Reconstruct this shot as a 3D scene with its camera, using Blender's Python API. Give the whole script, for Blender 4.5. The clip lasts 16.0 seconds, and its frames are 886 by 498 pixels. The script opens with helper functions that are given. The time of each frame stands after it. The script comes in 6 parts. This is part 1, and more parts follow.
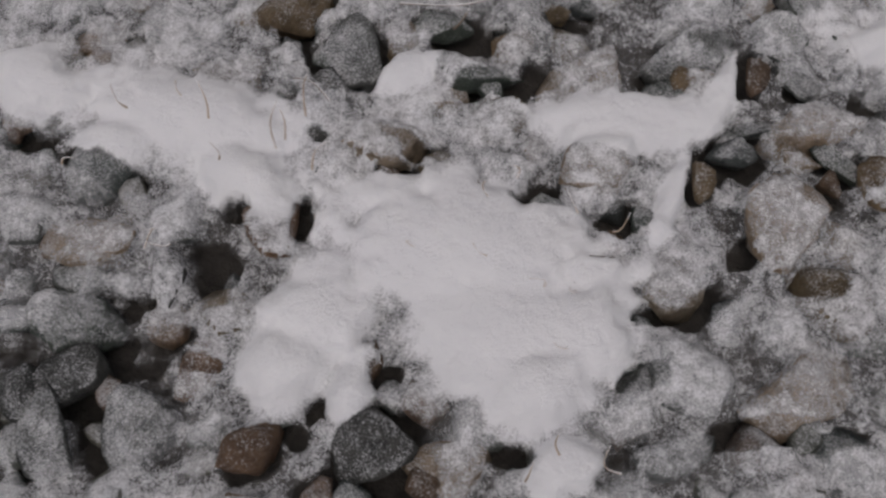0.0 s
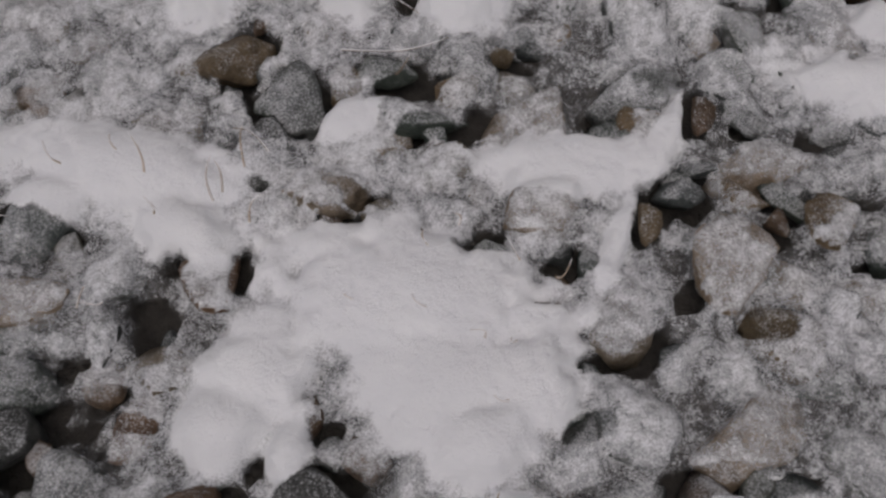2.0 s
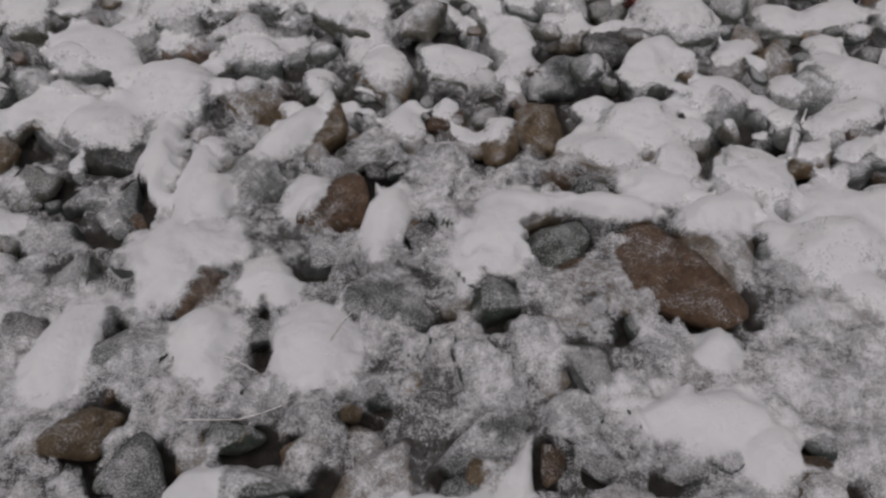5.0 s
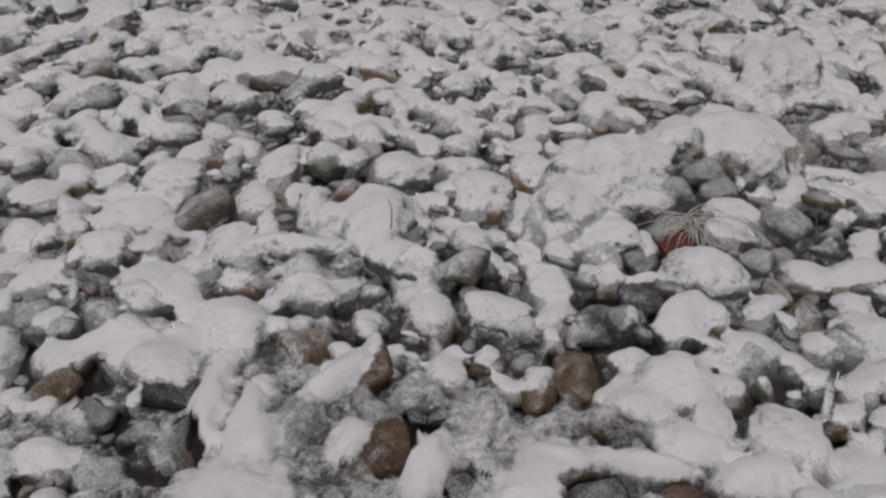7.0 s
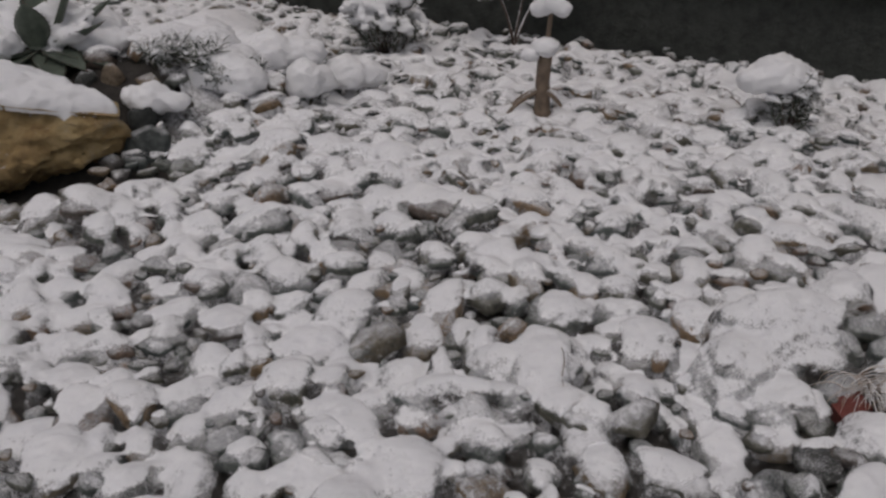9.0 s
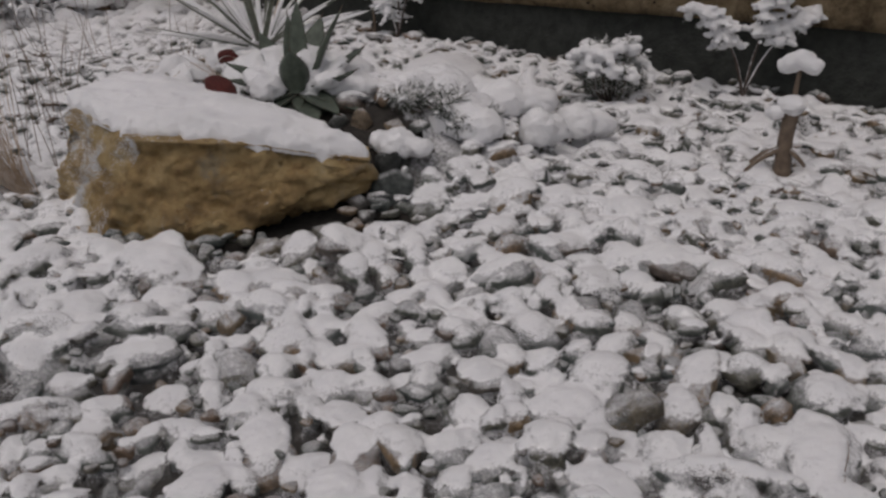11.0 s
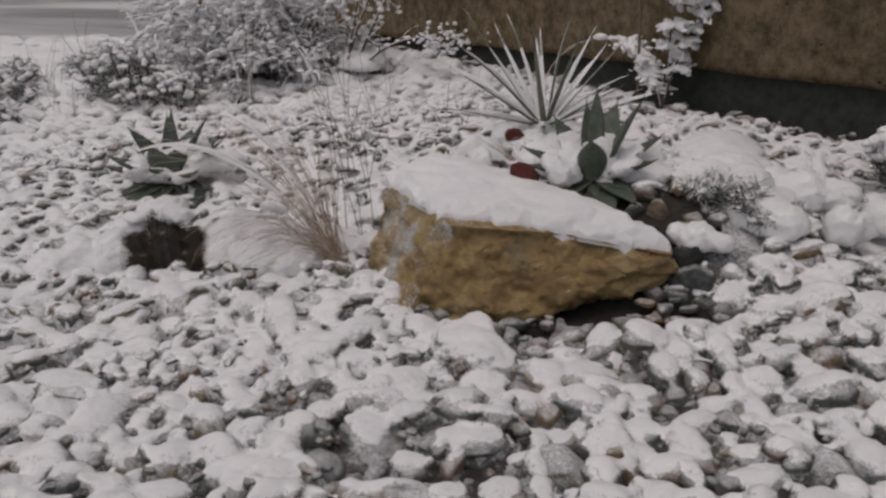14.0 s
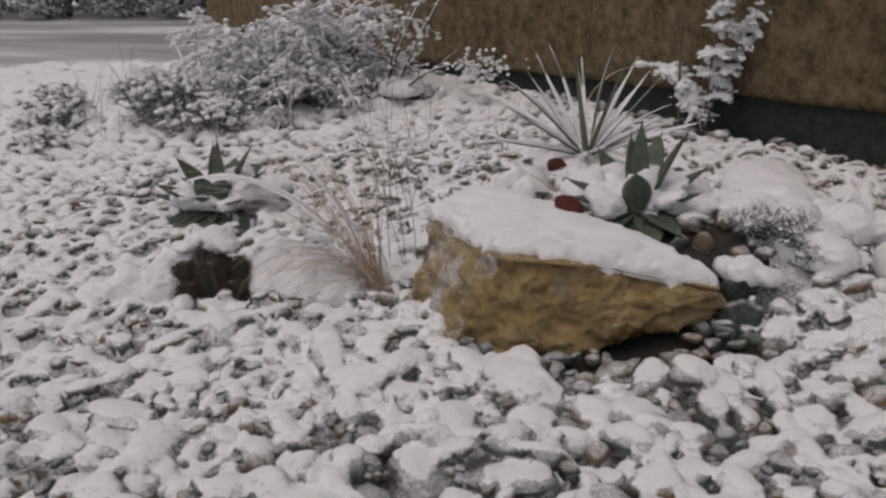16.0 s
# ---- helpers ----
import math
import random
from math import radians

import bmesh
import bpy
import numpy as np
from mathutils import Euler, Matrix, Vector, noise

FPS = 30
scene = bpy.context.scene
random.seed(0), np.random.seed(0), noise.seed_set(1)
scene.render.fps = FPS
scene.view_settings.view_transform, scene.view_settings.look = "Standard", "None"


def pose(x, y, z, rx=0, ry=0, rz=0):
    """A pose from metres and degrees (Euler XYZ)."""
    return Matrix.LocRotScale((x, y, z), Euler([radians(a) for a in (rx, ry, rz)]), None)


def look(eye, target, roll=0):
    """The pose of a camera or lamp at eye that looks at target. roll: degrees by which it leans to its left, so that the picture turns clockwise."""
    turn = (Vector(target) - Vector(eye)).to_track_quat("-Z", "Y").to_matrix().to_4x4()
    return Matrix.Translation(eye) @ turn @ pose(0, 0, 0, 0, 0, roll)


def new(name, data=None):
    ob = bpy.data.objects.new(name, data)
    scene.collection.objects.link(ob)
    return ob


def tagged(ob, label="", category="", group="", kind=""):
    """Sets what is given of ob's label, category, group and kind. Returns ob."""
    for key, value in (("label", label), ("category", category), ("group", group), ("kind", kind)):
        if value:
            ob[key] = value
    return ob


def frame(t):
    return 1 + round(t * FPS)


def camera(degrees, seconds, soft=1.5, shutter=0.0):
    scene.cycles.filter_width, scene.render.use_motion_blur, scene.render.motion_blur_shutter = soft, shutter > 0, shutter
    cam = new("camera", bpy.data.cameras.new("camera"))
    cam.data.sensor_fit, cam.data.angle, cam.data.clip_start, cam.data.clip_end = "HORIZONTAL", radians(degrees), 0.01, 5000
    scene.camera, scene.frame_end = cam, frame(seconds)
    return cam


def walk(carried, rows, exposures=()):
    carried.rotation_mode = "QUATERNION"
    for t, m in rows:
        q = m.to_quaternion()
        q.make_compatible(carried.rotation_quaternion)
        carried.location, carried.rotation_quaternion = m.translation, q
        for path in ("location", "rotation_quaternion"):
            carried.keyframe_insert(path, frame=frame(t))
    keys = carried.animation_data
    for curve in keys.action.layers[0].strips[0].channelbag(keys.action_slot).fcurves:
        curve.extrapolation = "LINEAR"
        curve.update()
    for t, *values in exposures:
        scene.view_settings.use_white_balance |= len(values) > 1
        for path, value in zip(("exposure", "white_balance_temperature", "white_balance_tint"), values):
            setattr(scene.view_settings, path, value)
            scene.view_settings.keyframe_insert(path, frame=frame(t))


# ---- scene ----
cam = camera(55.5, 16.0, soft=2.5)
METRES, EYE, TILT, LEAN, TURN = 1.25, 0.743, -65.49, -1.31, 0.0
SKY, SUN = 0.11, 0.5
EXPOSURES = [(0.0, -0.66, 6580, 14.5), (2.5, -0.70, 6580, 14.5), (3.4, -0.82, 6580, 14.4), (4.0, -0.86, 6580, 14.3), (5.2, -0.75, 6580, 14.2), (6.5, -0.67, 6580, 14), (8.0, -0.74, 6580, 14), (10.7, -0.78, 6660, 14.4), (12.5, -0.70, 6720, 14.8), (16.0, -0.63, 6800, 15.5)]
ROWS = [
    (0.0, 0.0, 0.0, 0.0, 0.0, 0.0, -0.0),
    (0.5, 0.0006, 0.0015, -0.0006, -0.08, 0.36, -0.12),
    (1.0, 0.0058, 0.001, -0.0003, -0.16, 0.82, -0.01),
    (1.5, 0.0189, 0.0039, 0.0018, -0.28, 1.35, 0.55),
    (2.0, 0.0388, 0.012, 0.0161, -0.57, 1.91, 1.43),
    (2.5, 0.0594, 0.0172, 0.0277, -0.81, 3.04, 2.49),
    (3.0, 0.0797, 0.023, 0.0477, -1.13, 5.29, 3.79),
    (3.5, 0.1133, 0.0299, 0.0635, -1.41, 7.96, 4.78),
    (4.0, 0.1465, 0.0287, 0.0802, -1.69, 11.19, 5.72),
    (6.5, 0.1625, -0.0602, 0.1412, -1.25, 28.53, 3.11),
    (7.0, 0.1466, -0.0691, 0.1501, -0.53, 31.47, 2.33),
    (7.5, 0.1211, -0.087, 0.1625, 0.23, 33.6, 1.12),
    (8.0, 0.0922, -0.1101, 0.1756, 1.2, 35.26, -0.48),
    (10.5, -0.0881, -0.2033, 0.2091, 7.51, 38.68, -10.57),
    (11.0, -0.1367, -0.2198, 0.2054, 9.61, 38.51, -13.77),
    (11.5, -0.1895, -0.2527, 0.2019, 11.38, 38.13, -16.41),
    (12.0, -0.2391, -0.2798, 0.1848, 13.2, 37.93, -19.07),
    (12.5, -0.2755, -0.3043, 0.182, 14.63, 37.86, -20.93),
    (13.0, -0.3133, -0.3516, 0.187, 16.09, 37.91, -22.66),
    (13.5, -0.3418, -0.3752, 0.1819, 17.33, 38.09, -24.0),
    (14.0, -0.3701, -0.3999, 0.1777, 18.16, 38.45, -25.25),
    (14.5, -0.3797, -0.4173, 0.175, 18.8, 38.71, -25.92),
    (15.0, -0.3864, -0.4373, 0.1811, 19.18, 38.87, -26.37),
    (15.5, -0.3932, -0.4436, 0.181, 19.43, 38.98, -26.52),
    (16.0, -0.399, -0.4465, 0.1825, 19.88, 38.94, -26.82),
]
walk(cam, [(t, pose(0, 0, EYE, TILT, LEAN, TURN) @ pose(METRES * x, METRES * y, METRES * z, 90 + pitch, roll, yaw)) for t, x, y, z, yaw, pitch, roll in ROWS], exposures=EXPOSURES)

# ---- light: a flat, heavy snow sky ----
world = bpy.data.worlds.new("snow_sky")
scene.world = world
world.use_nodes = True
wn = world.node_tree.nodes
sky = wn.new("ShaderNodeTexSky")
sky.sky_type, sky.sun_disc = "NISHITA", False
sky.sun_elevation, sky.sun_rotation = radians(72), radians(200)
sky.air_density, sky.dust_density, sky.ozone_density = 1.0, 6.0, 0.6
pale = wn.new("ShaderNodeHueSaturation")
pale.inputs["Saturation"].default_value = 0.45
world.node_tree.links.new(sky.outputs[0], pale.inputs["Color"])
world.node_tree.links.new(pale.outputs[0], wn["Background"].inputs[0])
wn["Background"].inputs[1].default_value = SKY
sun = new("sun", bpy.data.lights.new("sun", "SUN"))
sun.data.energy, sun.data.angle, sun.data.color = SUN, radians(110), (1.0, 0.98, 0.96)
sun.matrix_world = look((-0.7, -1.6, 8.0), (0.2, 0.6, 0.0))

# ---- materials ----


def material(name, rough=0.7, metal=0.0):
    m = bpy.data.materials.new(name)
    m.use_nodes = True
    b = m.node_tree.nodes["Principled BSDF"]
    b.inputs["Roughness"].default_value, b.inputs["Metallic"].default_value = rough, metal
    b.inputs["Specular IOR Level"].default_value = 0.35
    return m, m.node_tree.nodes, m.node_tree.links, b


def coords(n, l, world_space=True):
    if world_space:
        return n.new("ShaderNodeNewGeometry").outputs["Position"]
    return n.new("ShaderNodeTexCoord").outputs["Object"]


def noise_of(n, l, vec, scale, detail=4.0, rough=0.6):
    t = n.new("ShaderNodeTexNoise")
    t.inputs["Scale"].default_value, t.inputs["Detail"].default_value, t.inputs["Roughness"].default_value = scale, detail, rough
    l.new(vec, t.inputs["Vector"])
    return t.outputs["Fac"]


def ramp(n, l, fac, stops):
    r = n.new("ShaderNodeValToRGB")
    while len(r.color_ramp.elements) < len(stops):
        r.color_ramp.elements.new(0.5)
    for e, (p, c) in zip(r.color_ramp.elements, stops):
        e.position, e.color = p, (*c, 1) if len(c) == 3 else c
    l.new(fac, r.inputs[0])
    return r.outputs[0]


def sums(n, l, op, a, b, c=None):
    m = n.new("ShaderNodeMath")
    m.operation = op
    for i, v in enumerate((a, b) if c is None else (a, b, c)):
        if isinstance(v, (int, float)):
            m.inputs[i].default_value = v
        else:
            l.new(v, m.inputs[i])
    return m.outputs[0]


def step(n, l, v, lo, hi):
    m = n.new("ShaderNodeMapRange")
    m.interpolation_type = "SMOOTHSTEP"
    m.inputs["From Min"].default_value, m.inputs["From Max"].default_value = lo, hi
    l.new(v, m.inputs["Value"])
    return m.outputs["Result"]


def blend(n, l, fac, a, b, mode="MIX"):
    m = n.new("ShaderNodeMix")
    m.data_type, m.blend_type = "RGBA", mode
    for s, v in ((m.inputs[0], fac), (m.inputs[6], a), (m.inputs[7], b)):
        if isinstance(v, (int, float)):
            s.default_value = v
        elif isinstance(v, tuple):
            s.default_value = (*v, 1)
        else:
            l.new(v, s)
    return m.outputs[2]


def bump(n, l, b, height, strength, dist):
    u = n.new("ShaderNodeBump")
    u.inputs["Strength"].default_value, u.inputs["Distance"].default_value = strength, dist
    l.new(height, u.inputs["Height"])
    l.new(u.outputs[0], b.inputs["Normal"])


SNOW = (0.80, 0.805, 0.82)


def settle(n, l, b, base, lo, hi, scale, spread, most=1.0, blown=0.0, least=-1.0):
    """Snow lying on whatever faces the sky, with a grainy rim."""
    g = n.new("ShaderNodeNewGeometry")
    z = n.new("ShaderNodeSeparateXYZ")
    l.new(g.outputs["Normal"], z.inputs[0])
    grain = noise_of(n, l, g.outputs["Position"], scale, 3.0, 0.75)
    wide = noise_of(n, l, g.outputs["Position"], scale * 0.07, 3.0)
    v = sums(n, l, "MULTIPLY_ADD", sums(n, l, "SUBTRACT", grain, 0.5), spread, sums(n, l, "MAXIMUM", sums(n, l, "MINIMUM", z.outputs[2], most), least))
    v = sums(n, l, "MULTIPLY_ADD", sums(n, l, "SUBTRACT", wide, 0.5), spread * 0.6, v)
    if blown:
        v = sums(n, l, "MULTIPLY_ADD", sums(n, l, "MAXIMUM", sums(n, l, "MULTIPLY", z.outputs[0], -1.0), 0.0), blown, v)
    f = step(n, l, v, lo, hi)
    l.new(blend(n, l, f, base, SNOW), b.inputs["Base Color"])
    l.new(sums(n, l, "MULTIPLY_ADD", f, 0.25, 0.55), b.inputs["Roughness"])
    return f


def stone_material(name, dark, light, island, lo=0.50, hi=1.12):
    m, n, l, b = material(name, 0.6)
    v = coords(n, l)
    if island:
        rnd = n.new("ShaderNodeNewGeometry").outputs["Random Per Island"]
    else:
        rnd = n.new("ShaderNodeObjectInfo").outputs["Random"]
    grain = noise_of(n, l, v, 55, 6, 0.7)
    c = ramp(n, l, grain, [(0.36, dark), (0.64, light)])
    if island:
        tint = ramp(n, l, rnd, [(0.0, (0.75, 0.85, 0.85)), (0.45, (1.0, 1.05, 0.95)), (0.72, (1.0, 0.9, 0.72)), (0.8, (1.9, 1.25, 0.75)), (0.9, (1.6, 1.05, 0.8)), (1.0, (0.6, 0.6, 0.62))])
        c = blend(n, l, 1.0, c, tint, "MULTIPLY")
    else:
        tint = ramp(n, l, rnd, [(0.0, (0.7, 0.75, 0.75)), (1.0, (1.25, 1.2, 1.15))])
        c = blend(n, l, 1.0, c, tint, "MULTIPLY")
    veins = noise_of(n, l, v, 18, 3)
    c = blend(n, l, step(n, l, veins, 0.6, 0.7), c, light)
    settle(n, l, b, c, lo, hi, 430, 1.35, 0.72, 0.0, 0.34)
    bump(n, l, b, noise_of(n, l, v, 70, 8, 0.75), 0.9, 0.012)
    return m


GREY = stone_material("grey_stone", (0.04, 0.046, 0.045), (0.12, 0.13, 0.128), False)
GREEN = stone_material("green_grey_stone", (0.035, 0.045, 0.039), (0.10, 0.12, 0.1), False)
OCHRE = stone_material("ochre_stone", (0.09, 0.062, 0.034), (0.21, 0.155, 0.095), False, 0.66, 1.12)
RUST = stone_material("rust_brown_stone", (0.075, 0.045, 0.028), (0.17, 0.11, 0.07), False, 0.72, 1.15)
TAN = stone_material("tan_stone", (0.12, 0.09, 0.06), (0.3, 0.24, 0.18), False, 0.56, 1.15)
DARK = stone_material("dark_slate_stone", (0.025, 0.028, 0.027), (0.075, 0.078, 0.075), False, 0.62, 1.1)
GRAVEL = stone_material("mixed_gravel", (0.06, 0.066, 0.065), (0.17, 0.175, 0.165), True, 0.42, 1.12)
TONES = (GREY, GREEN, OCHRE, RUST, TAN, DARK)
TONE_WORDS = ("grey", "green-grey", "ochre", "rust-brown", "tan", "dark slate")


def soil_material():
    m, n, l, b = material("wet_soil", 0.8)
    v = coords(n, l)
    c = ramp(n, l, noise_of(n, l, v, 40, 6, 0.7), [(0.3, (0.018, 0.016, 0.014)), (0.7, (0.055, 0.049, 0.043))])
    l.new(c, b.inputs["Base Color"])
    bump(n, l, b, noise_of(n, l, v, 150, 6), 0.9, 0.01)
    return m


SOIL = soil_material()


def snow_material(name, ragged, crumbly=False):
    m, n, l, b = material(name, 0.65)
    v = coords(n, l)
    tone = noise_of(n, l, v, 9, 4)
    c = ramp(n, l, tone, [(0.3, (0.76, 0.765, 0.785)), (0.7, (0.83, 0.835, 0.845))])
    l.new(c, b.inputs["Base Color"])
    fine, coarse, puff = noise_of(n, l, v, 420, 4, 0.75), noise_of(n, l, v, 75, 5, 0.7), noise_of(n, l, v, 28, 3)
    h = sums(n, l, "MULTIPLY_ADD", coarse, 1.6, sums(n, l, "MULTIPLY", fine, 0.6))
    bump(n, l, b, sums(n, l, "MULTIPLY_ADD", puff, 1.5, h), 0.48, 0.006)
    if ragged:
        a = n.new("ShaderNodeAttribute")
        a.attribute_name = "cover"
        grain = noise_of(n, l, v, 400, 4, 0.85)
        k = sums(n, l, "MULTIPLY_ADD", sums(n, l, "SUBTRACT", grain, 0.5), 1.25, a.outputs["Fac"])
        k = sums(n, l, "MULTIPLY_ADD", sums(n, l, "SUBTRACT", coarse, 0.5), 1.1, k)
        l.new(step(n, l, k, -0.20, 0.70), b.inputs["Alpha"])
    if crumbly:
        up = n.new("ShaderNodeSeparateXYZ")
        l.new(n.new("ShaderNodeNewGeometry").outputs["Normal"], up.inputs[0])
        grain = noise_of(n, l, v, 260, 4, 0.85)
        k = sums(n, l, "MULTIPLY_ADD", sums(n, l, "SUBTRACT", grain, 0.5), 1.3, sums(n, l, "MULTIPLY", up.outputs[2], 1.3))
        k = sums(n, l, "MULTIPLY_ADD", sums(n, l, "SUBTRACT", coarse, 0.5), 1.0, k)
        l.new(step(n, l, k, 0.52, 1.12), b.inputs["Alpha"])
    return m


SNOW_LAID = snow_material("laid_snow", True)
SNOW_LUMP = snow_material("snow_lump", False)
SNOW_CAP = snow_material("snow_cap", False, True)


def leafy(name, dark, light, lo, hi, scale=60.0, spread=0.5, rough=0.55):
    m, n, l, b = material(name, rough)
    v = coords(n, l)
    c = ramp(n, l, noise_of(n, l, v, 30, 5), [(0.3, dark), (0.7, light)])
    settle(n, l, b, c, lo, hi, scale, spread)
    bump(n, l, b, noise_of(n, l, v, 120, 4), 0.3, 0.003)
    return m


AGAVE = leafy("agave_skin", (0.055, 0.068, 0.054), (0.105, 0.128, 0.10), 1.06, 1.2, 90, 0.25, 0.5)
YUCCA = leafy("yucca_leaf", (0.10, 0.115, 0.085), (0.20, 0.215, 0.165), 0.55, 0.95, 140, 0.9)
SPINE = leafy("spine", (0.05, 0.035, 0.025), (0.12, 0.09, 0.07), 2.0, 2.1)
STRAW = leafy("dry_grass", (0.34, 0.25, 0.17), (0.60, 0.48, 0.36), 0.30, 0.8, 120, 0.8)
STALK = leafy("dry_stalk", (0.12, 0.09, 0.065), (0.26, 0.2, 0.15), 0.6, 0.9, 120, 0.8)
TWIG = leafy("snowy_twig", (0.05, 0.035, 0.028), (0.13, 0.095, 0.075), 0.05, 0.35, 110, 0.9)
NEEDLE = leafy("needle_leaf", (0.04, 0.05, 0.04), (0.10, 0.115, 0.085), 0.30, 0.6, 90, 0.9)
CACTUS = leafy("cactus_skin", (0.032, 0.035, 0.031), (0.07, 0.074, 0.065), 0.95, 1.2, 90, 1.1)
# the low threshold whitens undersides too: snow dust plus far haze in the colour
HEDGE = leafy("hedge_leaf", (0.04, 0.05, 0.04), (0.10, 0.115, 0.085), -1.0, 0.3, 30, 1.2)
BARK = leafy("weathered_wood", (0.10, 0.075, 0.055), (0.22, 0.165, 0.12), 0.75, 0.95, 120, 0.5)


def boulder_material():
    m, n, l, b = material("ochre_sandstone", 0.8)
    v = coords(n, l)
    c = ramp(n, l, noise_of(n, l, v, 7, 6, 0.65), [(0.30, (0.27, 0.18, 0.085)), (0.46, (0.48, 0.335, 0.155)), (0.58, (0.60, 0.455, 0.235)), (0.74, (0.57, 0.50, 0.37))])
    stain = noise_of(n, l, v, 16, 5, 0.7)
    c = blend(n, l, step(n, l, stain, 0.55, 0.75), c, (0.24, 0.135, 0.055))
    grey = noise_of(n, l, v, 4.5, 5, 0.7)
    c = blend(n, l, step(n, l, grey, 0.56, 0.72), c, (0.36, 0.31, 0.22))
    facing = n.new("ShaderNodeAttribute")
    facing.attribute_name = "blown"
    fleck, patch = noise_of(n, l, v, 140, 4, 0.85), noise_of(n, l, v, 5.5, 3)
    w = sums(n, l, "MULTIPLY_ADD", sums(n, l, "SUBTRACT", fleck, 0.5), 1.6, facing.outputs["Fac"])
    w = sums(n, l, "MULTIPLY_ADD", sums(n, l, "SUBTRACT", patch, 0.5), 1.6, w)
    c = blend(n, l, step(n, l, w, 0.84, 1.08), c, SNOW)
    settle(n, l, b, c, 0.98, 1.12, 60, 0.9)
    t = n.new("ShaderNodeTexVoronoi")
    t.feature, t.inputs["Scale"].default_value = "DISTANCE_TO_EDGE", 9
    warp = n.new("ShaderNodeMapping")
    warp.inputs["Scale"].default_value = (1, 1, 1.6)
    l.new(v, warp.inputs[0])
    l.new(warp.outputs[0], t.inputs["Vector"])
    crack = step(n, l, t.outputs["Distance"], 0.0, 0.12)
    h = sums(n, l, "MULTIPLY_ADD", noise_of(n, l, v, 15, 10, 0.72), 1.0, sums(n, l, "MULTIPLY", crack, 0.07))
    bump(n, l, b, h, 1.0, 0.06)
    return m


def wall_material():
    m, n, l, b = material("rough_ochre_render", 0.9)
    v = coords(n, l)
    c = ramp(n, l, noise_of(n, l, v, 9, 10, 0.78), [(0.36, (0.11, 0.078, 0.042)), (0.5, (0.27, 0.20, 0.115)), (0.62, (0.42, 0.33, 0.205))])
    run = n.new("ShaderNodeMapping")
    run.inputs["Scale"].default_value = (9, 9, 1.2)
    l.new(v, run.inputs[0])
    streak = noise_of(n, l, run.outputs[0], 1.0, 5, 0.6)
    c = blend(n, l, step(n, l, streak, 0.58, 0.85), c, (0.14, 0.097, 0.06))
    spot = noise_of(n, l, v, 26, 3)
    c = blend(n, l, step(n, l, spot, 0.66, 0.72), c, (0.03, 0.022, 0.016))
    l.new(c, b.inputs["Base Color"])
    bump(n, l, b, noise_of(n, l, v, 22, 9, 0.8), 1.0, 0.07)
    return m


def plain(name, dark, light, scale, rough=0.8, relief=0.5, dist=0.01):
    m, n, l, b = material(name, rough)
    v = coords(n, l)
    l.new(ramp(n, l, noise_of(n, l, v, scale, 6, 0.65), [(0.3, dark), (0.7, light)]), b.inputs["Base Color"])
    bump(n, l, b, noise_of(n, l, v, scale * 4, 6), relief, dist)
    return m


SANDSTONE, RENDER = boulder_material(), wall_material()
# footing: one dark greenish grey, mottled alike along its whole length
PLINTH = plain("dark_damp_footing", (0.03, 0.033, 0.03), (0.07, 0.076, 0.068), 14, 0.85, 0.8, 0.02)
RED = plain("red_lava_stone", (0.075, 0.018, 0.016), (0.15, 0.04, 0.034), 40, 0.85, 0.9, 0.01)
BRICK_RED = plain("red_brick", (0.11, 0.03, 0.025), (0.2, 0.06, 0.05), 60, 0.85)
CREAM = plain("cream_mark", (0.6, 0.55, 0.5), (0.7, 0.66, 0.6), 60, 0.8)


def road_material():
    m, n, l, b = material("slushy_road", 0.35)
    v = coords(n, l)
    run = n.new("ShaderNodeMapping")
    run.inputs["Rotation"].default_value = (0, 0, radians(25))
    run.inputs["Scale"].default_value = (0.12, 1.1, 1)
    l.new(v, run.inputs[0])
    f = noise_of(n, l, run.outputs[0], 1.0, 4, 0.6)
    c = ramp(n, l, f, [(0.36, (0.30, 0.30, 0.305)), (0.5, (0.48, 0.48, 0.49)), (0.62, (0.76, 0.76, 0.78))])
    l.new(c, b.inputs["Base Color"])
    bump(n, l, b, noise_of(n, l, v, 14, 5), 0.4, 0.02)
    return m


ROAD = road_material()

# ---- mesh helpers ----


def mesh_of(name, verts, faces, mat, smooth=True):
    me = bpy.data.meshes.new(name)
    me.from_pydata([tuple(v) for v in verts], [], [tuple(f) for f in faces])
    if smooth:
        me.polygons.foreach_set("use_smooth", [True] * len(me.polygons))
    me.materials.append(mat)
    me.update()
    return me


def part(name, me, parent, label="", m=None):
    ob = new(name, me)
    ob.parent = parent
    if m is not None:
        ob.matrix_basis = m
    return tagged(ob, label) if label else ob


def thing(name, m, label, category, group="", kind=""):
    ob = new(name)
    ob.matrix_basis = m
    ob.empty_display_size = 0.05
    return tagged(ob, label, category, group, kind)


